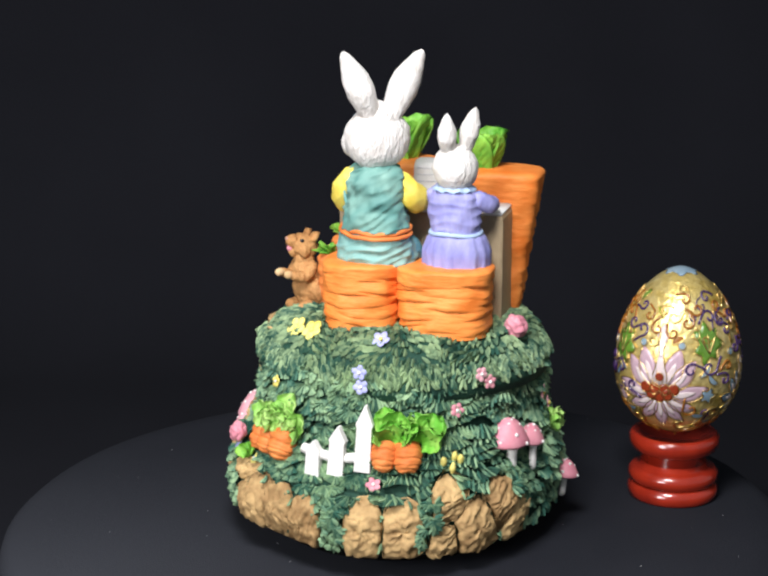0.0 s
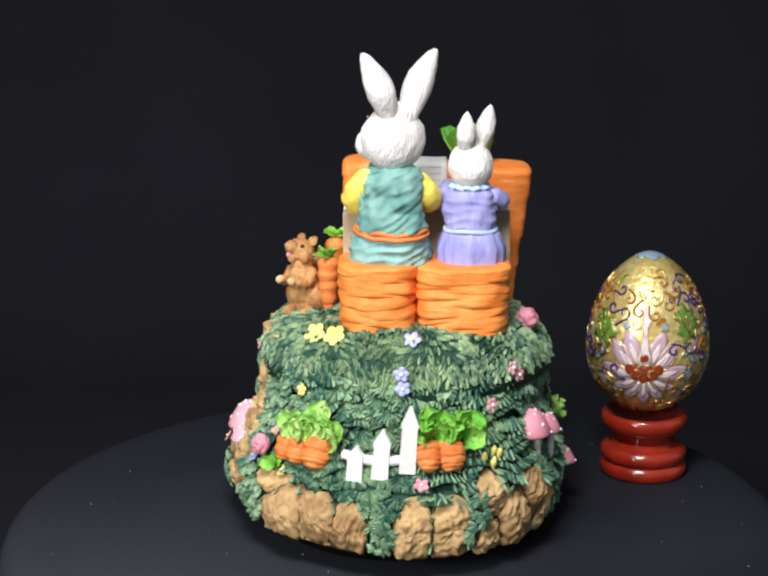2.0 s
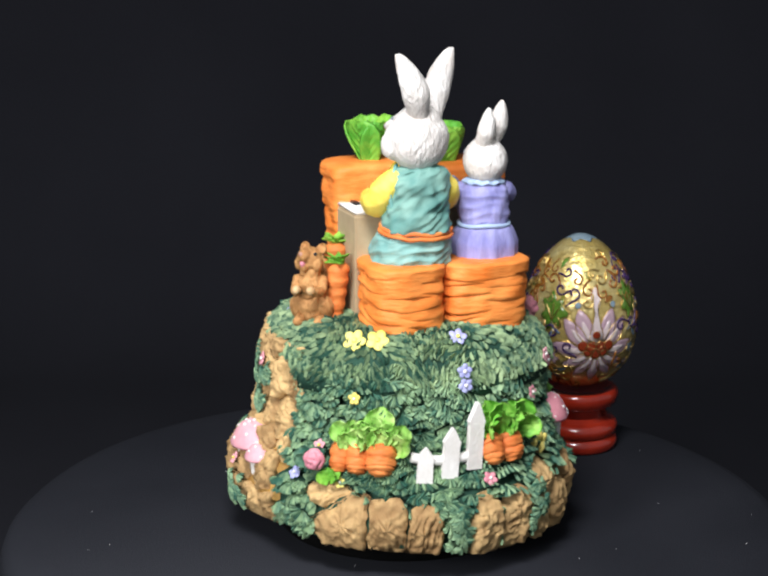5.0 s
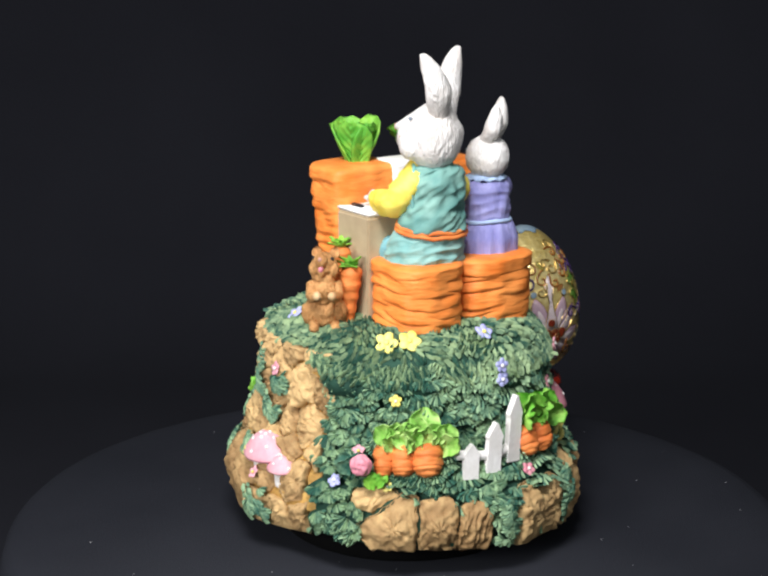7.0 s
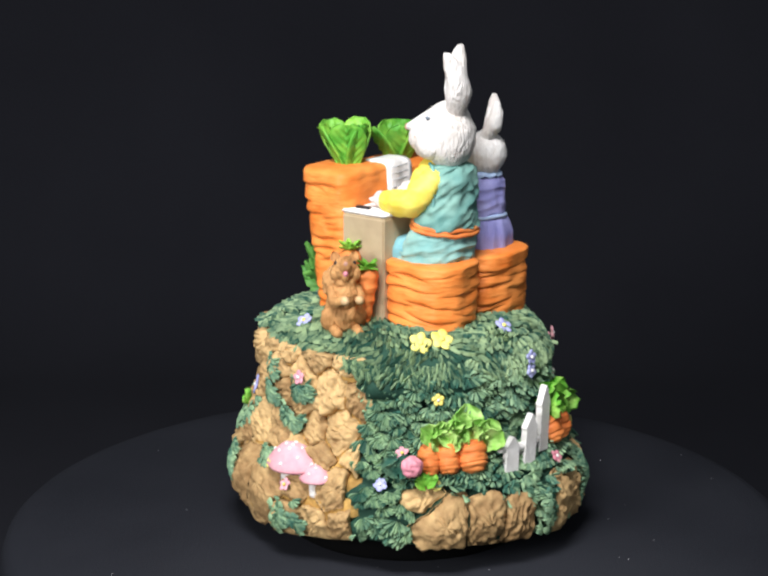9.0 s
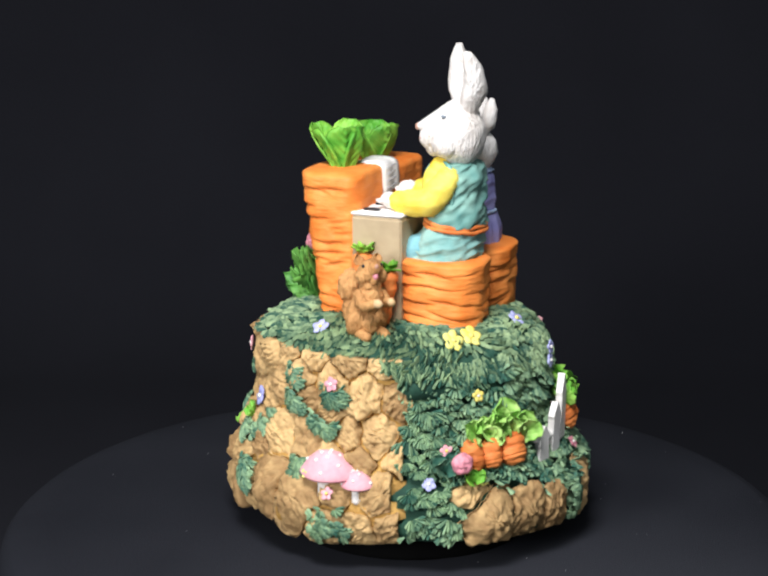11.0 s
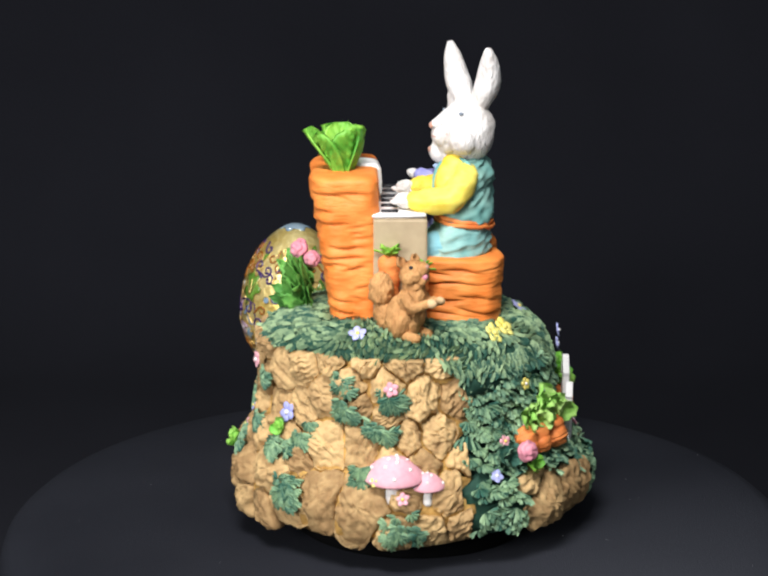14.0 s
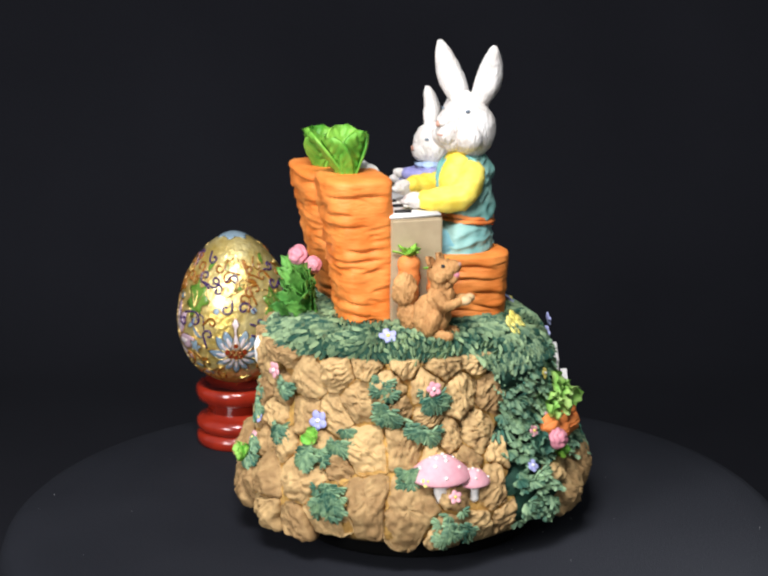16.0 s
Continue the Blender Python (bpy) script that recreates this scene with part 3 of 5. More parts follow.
def grass():
    """Carved strokes on the lid, and leafy tufts on the mound's side."""
    rnd = random.Random(11)
    bm = bmesh.new()
    # rings of comma-shaped strokes, each ring lapping over the next one out
    for ring in range(15):
        base = 18.0 + ring * 2.4
        count = int(2 * math.pi * base / 1.42)
        for i in range(count):
            a, r = 2 * math.pi * (i + rnd.uniform(-0.3, 0.3)) / count, base + rnd.uniform(-0.8, 0.8) + 1.6 * nz(V(i * 0.12, ring, 3), 1.0)
            if 62 < math.degrees(a) % 360 < 206 and r > 48.4:
                continue
            x, y = LID_X + r * lid_reach(a) * math.cos(a), LID_Y + r * lid_reach(a) * math.sin(a)
            p, n = lid_point(x, y)
            ang = 1.5 * nz(V(x, y, 5), 0.05) + 0.8 * nz(V(x, y, 9), 0.12) + rnd.uniform(-0.22, 0.22)
            way = Matrix.Rotation(ang, 3, "Z") @ V(math.cos(a), math.sin(a), 0)
            way = (way - n * way.dot(n)).normalized()
            stroke(bm, p, way, n, rnd.uniform(3.2, 4.4), rnd.uniform(1.1, 1.45), rnd.uniform(0.8, 1.2), rnd.uniform(-0.3, 0.3), 0.12)
    for i in range(700):
        az = rnd.uniform(-157, 62)
        a = math.radians(az)
        rim = rnd.uniform(49.4, 52.6)
        p, n = lid_point(LID_X + rim * math.cos(a), LID_Y + rim * math.sin(a), 0.8)
        way = (V(0.5 * math.cos(a), 0.5 * math.sin(a), -1.6) + V(-math.sin(a), math.cos(a), 0) * (2.2 * nz(V(az, 0, 0), 0.12) + rnd.uniform(-0.7, 0.7))).normalized()
        stroke(bm, p, way, (n + V(math.cos(a), math.sin(a), 0)).normalized(), rnd.uniform(3.0, 4.4), rnd.uniform(1.2, 1.6), rnd.uniform(0.6, 0.9), rnd.uniform(-0.25, 0.25))
    lidbase = bmesh.new()
    rings = []
    for r in (0.5, 20, 34, 40, 44, 47, 49.5, 51.5, 52.6, 53.2):
        ring = []
        for k in range(96):
            a = 2 * math.pi * k / 96
            d = min(r, 47.0 if 17 < k < 57 else 60) * lid_reach(a)
            ring.append(lid_point(LID_X + d * math.cos(a), LID_Y + d * math.sin(a))[0] - V(0, 0, 0.4))
        rings.append(ring)
    rings.append([v - V(0, 0, 5) for v in rings[-1]])
    skin(lidbase, rings[::-1])
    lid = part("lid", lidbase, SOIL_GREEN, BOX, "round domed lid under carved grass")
    part("grass", bm, GRASS, lid, "carved grass, dry-brushed in light green", smooth=False, kind="stuff")
    bm = bmesh.new()
    under = bmesh.new()
    # frilled ledges of foliage, one over the other: bent strokes hang out of each ledge in scallops
    for row in range(17):
        level = 14.0 + row * 3.35
        at = -153.0 + rnd.uniform(0, 5)
        while at < 63:
            wide = rnd.uniform(4.4, 8.2)
            rise, reach, swing = rnd.uniform(-2.4, 2.4), rnd.uniform(3.4, 5.6), 1.3 * nz(V(at * 0.05, level * 0.05, 2), 1.0) + rnd.uniform(-0.5, 0.5)
            swell, curve = rnd.uniform(0.3, 2.6), rnd.uniform(-0.3, 0.3)
            shell = rnd.random() < float(np.interp(at, (-95, -55), (0.85, 0.25)))
            if shell:
                wide, reach = min(wide, 6.0), rnd.uniform(3.2, 4.8)
            steps = 8 if shell else max(3, int(wide / 1.22))
            edge = []
            for i in range(steps + 1):
                u = -1 + 2 * i / steps
                az = at + wide * 0.5 * (u * (0.3 if shell else 1.0) + 1)
                z = level + rise + 5.0 * nz(V(az, level * 0.5, 4), 0.06) - (0.2 if shell else 1.2) * u * u
                flat = 0.15 if (-30 < az < -8 and 28 < z < 44) or (-100 < az < -74 and 29 < z < 50) else 1.0
                if z < 22:
                    flat *= 0.5
                if z > 65.5 or z < 11.0 or is_rock(az + 3, z):
                    edge.append(None)
                    continue
                p, n = base_point(az, z, 0.1 + 0.35 * swell * flat)
                up = (V(0, 0, 1) - n * n.z).normalized()
                h = -math.pi / 2 + swing + (1.35 if shell else 0.8) * u + rnd.uniform(-0.16, 0.16)
                way = (up.cross(n) * math.cos(h) + up * math.sin(h) + n * (0.10 + 0.12 * swell * (1 - 0.5 * u * u)) * flat).normalized()
                long = reach * (1 - 0.20 * u * u) * rnd.uniform(0.88, 1.1)
                q = p + way * long
                if on_foot_stone(p) or on_foot_stone(q) or q.z < hem(az, 10.5):
                    edge.append(None)
                    continue
                stroke(bm, p, way, n, long, rnd.uniform(1.15, 1.55), rnd.uniform(0.55, 0.9), curve + 0.12 * u, 0.10 * swell * flat, *((SHELL_RIDGE,) if shell else ()))
                q += n * (0.10 * swell * flat * long) + way.cross(n) * ((curve + 0.12 * u) * long)
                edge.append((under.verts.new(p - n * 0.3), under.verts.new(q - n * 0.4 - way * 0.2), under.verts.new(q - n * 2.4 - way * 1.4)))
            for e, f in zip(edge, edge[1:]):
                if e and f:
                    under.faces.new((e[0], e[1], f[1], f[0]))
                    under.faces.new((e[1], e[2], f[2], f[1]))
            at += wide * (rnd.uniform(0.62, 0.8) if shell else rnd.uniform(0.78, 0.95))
    # these sheets under the strokes darken the gaps by their colour
    part("leaf_bed", under, SOIL_GREEN, BOX, "dark green sheets that darken the gaps between carved leaves", smooth=False, kind="stuff")
    part("ivy", bm, IVY, BOX, "dense carved green foliage", smooth=False, kind="stuff")
    # tufts growing among the stones
    for az, z, w, h in ((148, 24, 14, 12), (179, 47, 12, 8), (183, 58, 10, 8), (166, 57, 8, 20), (149, 43, 8, 9), (139, 36, 13, 9), (124, 42, 7, 7), (125, 57, 7, 7),
                        (187, 17, 13, 10), (174, 33, 8, 7), (108, 30, 9, 10), (100, 46, 10, 16), (276, 19, 5, 14), (305, 20, 5, 14)):
        bm = bmesh.new()
        for i in range(int(w * h * 0.16) + 4):
            u, v = rnd.uniform(-0.42, 0.42) * w, rnd.uniform(-0.42, 0.42) * h
            p, n = base_point(az + math.degrees(u / 62), max(10.5, z + v))
            p += n * (2.4 + 1.4 * max(0.0, 1 - (u / w * 2) ** 2 - (v / h * 2) ** 2))
            up = (V(0, 0, 1) - n * n.z).normalized()
            hd = -math.pi / 2 + u / w * 2.0 + rnd.uniform(-0.5, 0.5)
            for k in range(-3, 4):
                t = hd + 0.4 * k
                way = (up.cross(n) * math.cos(t) + up * math.sin(t) - n * 0.2).normalized()
                if (p + way * 3).z > hem(az, 9.5):
                    stroke(bm, p + way * 0.3, way, n, rnd.uniform(2.4, 3.4), 1.25, 0.55, rnd.uniform(-0.3, 0.3))
        part("leaf_tuft", bm, IVY, BOX, smooth=False)
    return lid


CORE = mound()
grass()

# ---- carrot seat and piano
PIANO = Matrix.Translation((8, 0, 0)) @ pose(0, 0, 0, 0, 0, 10.5)


def carrot_block(bm, cx, cy, a, b, z0, z1, power, taper, flat_front, seed, step=5.2, depth=1.5, crown=3.0, lean=0.0, frame=None, n=120, m=120):
    """A thick carrot with an almost square section and wavy creases round it."""
    rnd = random.Random(seed * 17)
    u = np.linspace(0, 2 * np.pi, n, endpoint=False)[None, :]
    z = np.linspace(z0, z1, m + 1)[:, None]
    t = (z - z0) / (z1 - z0)
    c, q = np.cos(u), np.sin(u)
    if flat_front:
        power = np.where(q < 0, 6.0, power)
    r = (np.abs(c) ** power + np.abs(q) ** power) ** (-1 / power)
    # creases: wavy arcs in uneven rows, each with a lip above it
    d = np.zeros((m + 1, n))
    row = z0 + step * 0.5
    while row < z1 - 3.0:
        start, first = rnd.uniform(0, 6.28), 0.0
        while first < 6.28:
            span = rnd.uniform(0.45, 1.5)
            mid, h = start + first + span / 2, row + rnd.uniform(-1.5, 1.5)
            du = (u - mid + np.pi) % (2 * np.pi) - np.pi
            line = h + rnd.uniform(-2.6, 2.6) * du + rnd.uniform(-0.8, 0.8) * np.sin(du * rnd.uniform(2, 5) + rnd.uniform(0, 6))
            win = np.clip(1 - (np.abs(du) / (span * 0.62)) ** 2, 0, 1)
            dz = z - line
            deep = depth * rnd.choice((0.0, 0.45, 0.8, 1.1, 1.3))
            d += win * deep * (-np.exp(-np.abs(dz) / np.where(dz < 0, 1.5, 0.32)) + 0.22 * np.exp(-((dz - 1.3) / 1.2) ** 2))
            first += span * rnd.uniform(0.7, 1.0)
        row += step * rnd.uniform(0.75, 1.2)
    d = np.clip(d, -1.6 * depth, 1.2 * depth)
    if flat_front:
        d = d * np.clip(1.6 + q * 2.2, 0, 1)
    d = d * np.clip((z1 - z) / 3.0, 0.0, 1)
    edge = 1 - 0.20 * (1 - np.sqrt(np.clip(1 - np.clip(1 - (z1 - z) / crown, 0, 1) ** 2, 0, 1)))
    f = (1 - taper * (1 - t)) * edge
    back = b * taper * (1 - t) if flat_front else 0.0
    fx = (1 - taper * (0.45 if flat_front else 1.0) * (1 - t)) * edge
    X, Y = cx - lean * (1 - t) + c * (a * r * fx + d), cy - back + q * (b * r * f + d)
    rings = []
    for i in range(m + 1):
        rings.append([V(x, y, float(z[i, 0])) + V(c[0, k], q[0, k], 0) * (0.7 * nz(V(x, y, float(z[i, 0]) + seed), 0.16)) for k, (x, y) in enumerate(zip(X[i].tolist(), Y[i].tolist()))])
    skin(bm, rings)
    if frame:
        bmesh.ops.transform(bm, matrix=frame, verts=bm.verts)


def seat():
    for cx, cy, s in ((-5.0, -21.4, 1), (24.4, -16.8, 2)):
        bm = bmesh.new()
        carrot_block(bm, 0, 0, 14.2 if s == 1 else 17.0, 15.6 if s == 1 else 14.0, 75.5, 100.2 if s == 1 else 99.6, 2.8, 0.05, False, s, 4.4, 0.95, 1.4, frame=Matrix.Translation((cx, cy, 0)) @ pose(0, 0, 0, 0, 0, 12))
        part("carrot_stool", bm, ORANGE, BOX, "orange carrot stump used as a stool")


def piano():
    bm = bmesh.new()
    rings = []
    for z, e in ((75.5, 0.0), (114.2, 0.0), (114.8, -0.5)):
        x0, x1, y0, y1 = -29.4 - e, 30.4 + e, -6.8 - e, 18.0
        rings.append([V(x, y, z) for x, y in ((x0, y0), (0.0, y0 + 0.2), (x1, y0), (x1, y1), (0.0, y1 - 4), (x0, y1 - 6))])
    skin(bm, rings)
    bmesh.ops.bevel(bm, geom=bm.edges[:], offset=0.5, segments=2, affect="EDGES")
    bmesh.ops.transform(bm, matrix=PIANO, verts=bm.verts)
    body = part("piano", bm, BEIGE, BOX, "beige-grey piano body between two giant carrots", smooth=False)
    bm = bmesh.new()
    bmesh.ops.create_cube(bm, size=1.0, matrix=Matrix.Translation((0.5, 5.0, 115.4)) @ Matrix.Diagonal((59.0, 22.8, 1.4, 1)))
    bmesh.ops.bevel(bm, geom=bm.edges[:], offset=0.35, segments=2, affect="EDGES")
    bmesh.ops.transform(bm, matrix=PIANO, verts=bm.verts)
    part("keyboard", bm, WHITE, body, "white keyboard top")
    for i in range(6):
        bm = bmesh.new()
        x = -24.5 + i * 9.4 + (1.2 if i % 3 else 0)
        bmesh.ops.create_cube(bm, size=1.0, matrix=PIANO @ Matrix.Translation((x, 6.4, 116.4)) @ Matrix.Diagonal((2.0, 6.0, 1.2, 1)))
        bmesh.ops.bevel(bm, geom=bm.edges[:], offset=0.25, segments=1, affect="EDGES")
        part("black_key", bm, BLACK_PAINT, body)
    for cx, cy, a, b, s, top in ((-15.0, 22.8, 15.6, 12.4, 5, 129.2), (20.4, 23.8, 19.4, 12.8, 8, 126.9)):
        bm = bmesh.new()
        carrot_block(bm, cx, cy, a, b, 75.0, top, 3.0, 0.31 if s == 5 else 0.41, True, s, 4.8, 1.05, 2.4, 0.0 if s == 5 else 3.4, frame=PIANO)
        part("giant_carrot", bm, ORANGE, BOX, "giant orange carrot with creased sides forming the piano back")
    # sheet music: laid over the carrot's top edge and hanging down its front
    bm = bmesh.new()
    hang = smooth_path([(0, 20.5, 129.9), (0, 13.8, 130.0), (0, 10.4, 128.6), (0, 9.7, 124.2), (0, 9.5, 119.2)], 4)
    rows = []
    for i in range(9):
        x = 1.0 + 14.0 * i / 8 - 7.0
        lift = 0.5 * math.sin(math.pi * i / 4)
        rows.append([PIANO @ (p + V(x, -lift, 0.3 * lift)) for p in hang] + [PIANO @ (p + V(x, 0.7 - lift, -0.8)) for p in hang[::-1]])
    skin(bm, rows)
    book = part("sheet_music", bm, WHITE, BOX, "white sheet of music draped over the carrot's edge")
    for k in range(4):
        bm = bmesh.new()
        q = hang[9 + 2 * k]
        pts = [PIANO @ (q + V(-4.6 + 1.5 * i, -0.5 * math.sin(math.pi * (i * 1.5 + 1.4) / 7.0), 0)) for i in range(8)]
        tube(bm, pts, 0.22, 5)
        part("staff_line", bm, GREY_INK, book)


def greens(c, leaves):
    """A tuft of ribbed leaves on a carrot's crown."""
    for dx, dy, tilt, length, width, curl in leaves:
        bm = bmesh.new()
        out = V(dx, dy, 0).normalized()
        way = (out * tilt + V(0, 0, 1)).normalized()
        leaf(bm, Vector(c) + out * 1.8, way, -out, length, width, curl, 0.16, 0.062, n=32, thick=0.8, blunt=True)
        part("carrot_leaf", bm, LEAF, BOX, "bright green ribbed carrot leaf")


seat()
piano()
greens((-8.6, 20.5, 126.5), ((-0.75, 0.85, 0.40, 18.0, 12.0, 0.12), (1.0, 0.25, 0.30, 19.5, 13.0, 0.08), (-0.7, -0.7, 0.20, 18.0, 14.0, 0.10), (0.5, -0.9, 0.20, 17.5, 13.0, 0.10), (0.1, 1.0, 0.55, 20.5, 13.0, 0.14)))
greens((20.6, 26.5, 123.5), ((-1.0, 0.35, 0.50, 18.5, 13.0, 0.12), (0.9, 0.5, 0.26, 18.0, 13.0, 0.08), (-0.35, -1.0, 0.34, 18.0, 14.0, 0.08), (0.7, -0.8, 0.30, 17.5, 13.0, 0.10), (0.1, 1.0, 0.26, 18.0, 13.0, 0.08)))


# ---- rabbits
def ear(parent, base, tip, face, width, thick, mat, bow=-0.05):
    base, tip = Vector(base), Vector(tip)
    d = tip - base
    side = d.cross(Vector(face)).normalized()
    nor = side.cross(d).normalized()
    rings = []
    m, seg = 16, 18
    for i in range(m + 1):
        t = i / m
        w = width * 0.5 * (np.interp(t, (0, 0.15, 0.42, 0.62, 0.85, 0.95, 1.0), (0.62, 0.74, 1.0, 0.95, 0.55, 0.34, 0.12)))
        h = thick * 0.5 * (np.interp(t, (0, 0.15, 0.4, 0.8, 1.0), (0.62, 0.75, 1.0, 0.66, 0.2)))
        ring = []
        for k in range(seg):
            a = 2 * math.pi * k / seg
            p = base + d * t + side * (w * math.cos(a)) + nor * (h * math.sin(a))
            if math.sin(a) > 0:
                p -= nor * (h * 0.40 * math.sin(a) * max(0.0, math.sin(math.pi * t)) ** 0.6)
            p += nor * (bow * d.length * math.sin(math.pi * t))
            ring.append(p + V(nz(p, 0.4), nz(p + V(5, 5, 5), 0.4), 0) * 0.3)
        rings.append(ring)
    bm = bmesh.new()
    skin(bm, rings)
    part("ear", bm, mat, parent)


def folded(bm, rings, amp=0.7, freq=0.22, slant=0.5, n=72, m=9):
    """A clothed trunk through rings of (x, y, z, rx, ry), with slanting folds."""
    path = smooth_path([V(x, y, z) for x, y, z, _, _ in rings], m)
    out = []
    for i, c in enumerate(path):
        t = i / m
        rx = float(np.interp(t, range(len(rings)), [r[3] for r in rings]))
        ry = float(np.interp(t, range(len(rings)), [r[4] for r in rings]))
        ring = []
        for k in range(n):
            a = 2 * math.pi * k / n
            p = c + V(rx * math.cos(a), ry * math.sin(a), 0)
            f = math.sin((p.z - p.x * slant) * 0.9 + 3.0 * nz(p, 0.10))
            f = 1.0 - 2.0 * abs(f) ** 0.6 * (0.6 + nz(p + V(7, 3, 1), 0.15))
            ring.append(p + V(math.cos(a), math.sin(a), 0) * (amp * 0.6 * f + amp * nz(p, freq)))
        out.append(ring)
    skin(bm, out)


def large_rabbit():
    bm = bmesh.new()
    folded(bm, [(0.2, -22.8, 111.2, 12.4, 9.9), (0.2, -22.9, 113.5, 11.9, 9.6), (0.2, -23.2, 118, 11.0, 8.9), (0.4, -23.4, 123, 10.7, 8.6), (0.8, -23.6, 128.5, 10.6, 8.2), (1.0, -23.6, 132.8, 8.6, 6.8), (1.0, -23.6, 134.4, 4.5, 4.2)], 1.15, 0.3, 0.75)
    body = part("large_rabbit", bm, TEAL, BOX, "white rabbit in teal dungarees and a yellow shirt at the keys")
    bm = bmesh.new()
    folded(bm, [(-1.2, -18.6, 97.5, 14.0, 12.4), (-1.2, -19.2, 101, 14.4, 13.0), (-1.0, -19.9, 105.0, 14.0, 12.2), (-0.6, -21.4, 109.0, 13.0, 10.4), (0.2, -22.6, 112.6, 11.4, 9.0)], 1.0, 0.3, 0.35)
    part("trousers", bm, TEAL_LIGHT, body)
    for s in (-1, 1):
        bm = bmesh.new()
        limb(bm, [(-1 + s * 7.5, -19, 102), (-1 + s * 7.8, -11.5, 101), (-1 + s * 7.8, -8.8, 92), (-1 + s * 7.8, -9.0, 80)], [6.5, 6.2, 5.2, 4.6], 0.6)
        part("trouser_leg", bm, TEAL_BLUE, body, "blue-teal trouser leg")
    for k, (rx, ry, z) in enumerate(((12.3, 9.9, 112.0), (12.7, 10.2, 110.4))):
        bm = bmesh.new()
        pts = []
        for i in range(61):
            a = 2 * math.pi * i / 60
            w = 0.35 * nz(V(5 * math.cos(a), 5 * math.sin(a), 9 * k), 0.5)
            pts.append(V(0.0 + (rx + w) * math.cos(a), -22.4 + (ry + w) * math.sin(a), z + 1.1 * math.sin(a) - 0.5 * math.cos(a) + 2 * w))
        tube(bm, pts, 0.8, 8, cap=False)
        part("belt", bm, CARROT, body, "wrinkled orange sash")
    bm = bmesh.new()
    blob(bm, (-2.6, -18.4, 124.5), (9.4, 6.4, 9.6), None, 0.6, 0.3, 4)
    blob(bm, (-2.6, -19.6, 131.0), (6.6, 5.4, 5.0), None, 0.4, 0.3)
    part("shirt_front", bm, YELLOW, body, "yellow shirt front")
    for pts, rr in (([(-7.4, -24.2, 129.6), (-11.0, -22.6, 125.0), (-13.0, -18.6, 120.4), (-13.4, -11.0, 119.6), (-13.0, -5.6, 119.8)], [4.2, 5.0, 5.2, 4.4, 3.4]),
                    ([(9.0, -21.4, 128.6), (11.4, -19.2, 124.0), (11.8, -14.4, 120.8), (7.8, -6.6, 120.8), (5.2, -2.6, 121.2)], [4.0, 4.8, 4.8, 4.1, 3.3])):
        bm = bmesh.new()
        limb(bm, pts, rr, 0.9, 0.3)
        sleeve = part("sleeve", bm, YELLOW, body, "puffed yellow sleeve")
        end, d = Vector(pts[-1]), (Vector(pts[-1]) - Vector(pts[-2])).normalized()
        bm = bmesh.new()
        blob(bm, end + d * 2.6 - V(0, 0, 0.3), (2.9, 2.3, 4.2), d, 0.4, 0.5)
        for s in (-1, 0, 1):
            blob(bm, end + d * 6.0 + V(-d.y, d.x, 0) * 1.5 * s - V(0, 0, 0.9), (0.95, 0.95, 2.0), d, 0.1, 0.5, 2)
        part("paw", bm, FUR_WHITE, body)
    # edge of the bib round each armhole and down the chest
    for pts in ([(-9.2, -26.4, 119.5), (-10.0, -26.8, 124.5), (-9.2, -26.4, 130.0), (-7.0, -22.4, 133.8), (-4.8, -15.4, 132.6), (-4.6, -12.4, 128.0), (-5.2, -12.0, 122.5)],
                [(9.6, -23.6, 131.0), (6.4, -18.2, 133.0), (2.2, -13.6, 130.0), (1.2, -12.2, 124.0)]):
        bm = bmesh.new()
        tube(bm, smooth_path(pts, 6), 0.7, 8)
        part("brace", bm, TEAL_DARK, body, "pale teal bib edge")
    bm = bmesh.new()
    face = V(-0.60, 0.80, 0.0)
    across = V(0.80, 0.60, 0)
    c = V(1.0, -24.0, 0)
    blob(bm, (0.6, -22.7, 143.8), (12.2, 11.6, 9.8), face, 0.5, 0.25, 4, fine=0.45)
    limb(bm, [c + face * 14.6 + V(0, 0, 146.4), c + face * 10.6 + V(0, 0, 147.3), c + face * 5.5 + V(0, 0, 148.6), c + V(0, 0, 149.6)], [1.9, 4.0, 6.0, 7.0], 0.25)
    blob(bm, c + face * 10.4 + V(0, 0, 142.8), (5.4, 5.0, 4.6), face + V(0, 0, 0.2), 0.2, 0.3, 3, fine=0.2)
    blob(bm, c + face * 8.8 + V(0, 0, 139.6), (4.4, 4.6, 4.4), face, 0.2, 0.3)
    for s in (-1, 1):
        blob(bm, c + face * 6.0 + across * (5.2 * s) + V(0, 0, 141.0), (5.6, 6.0, 5.4), face, 0.3, 0.3, 3, fine=0.3)
    blob(bm, V(2.2, -24.0, 150.2), (7.2, 6.4, 5.4), None, 0.3, 0.3)
    for v in bm.verts:
        k = 1 - 0.034 * max(0.0, v.co.z - 146.5)
        v.co.x, v.co.y = 1.2 + (v.co.x - 1.2) * k, -23.4 + (v.co.y + 23.4) * k
    part("head", bm, FUR_WHITE, body, "white carved fur head")
    for s in (-1, 1):
        bm = bmesh.new()
        blob(bm, c + face * 7.2 + across * (6.3 * s) + V(0, 0, 150.2), (0.65, 1.0, 0.45), face * 0.5 + across * s, 0, sub=2)
        part("eye", bm, EYE_PAINT, body)
    bm = bmesh.new()
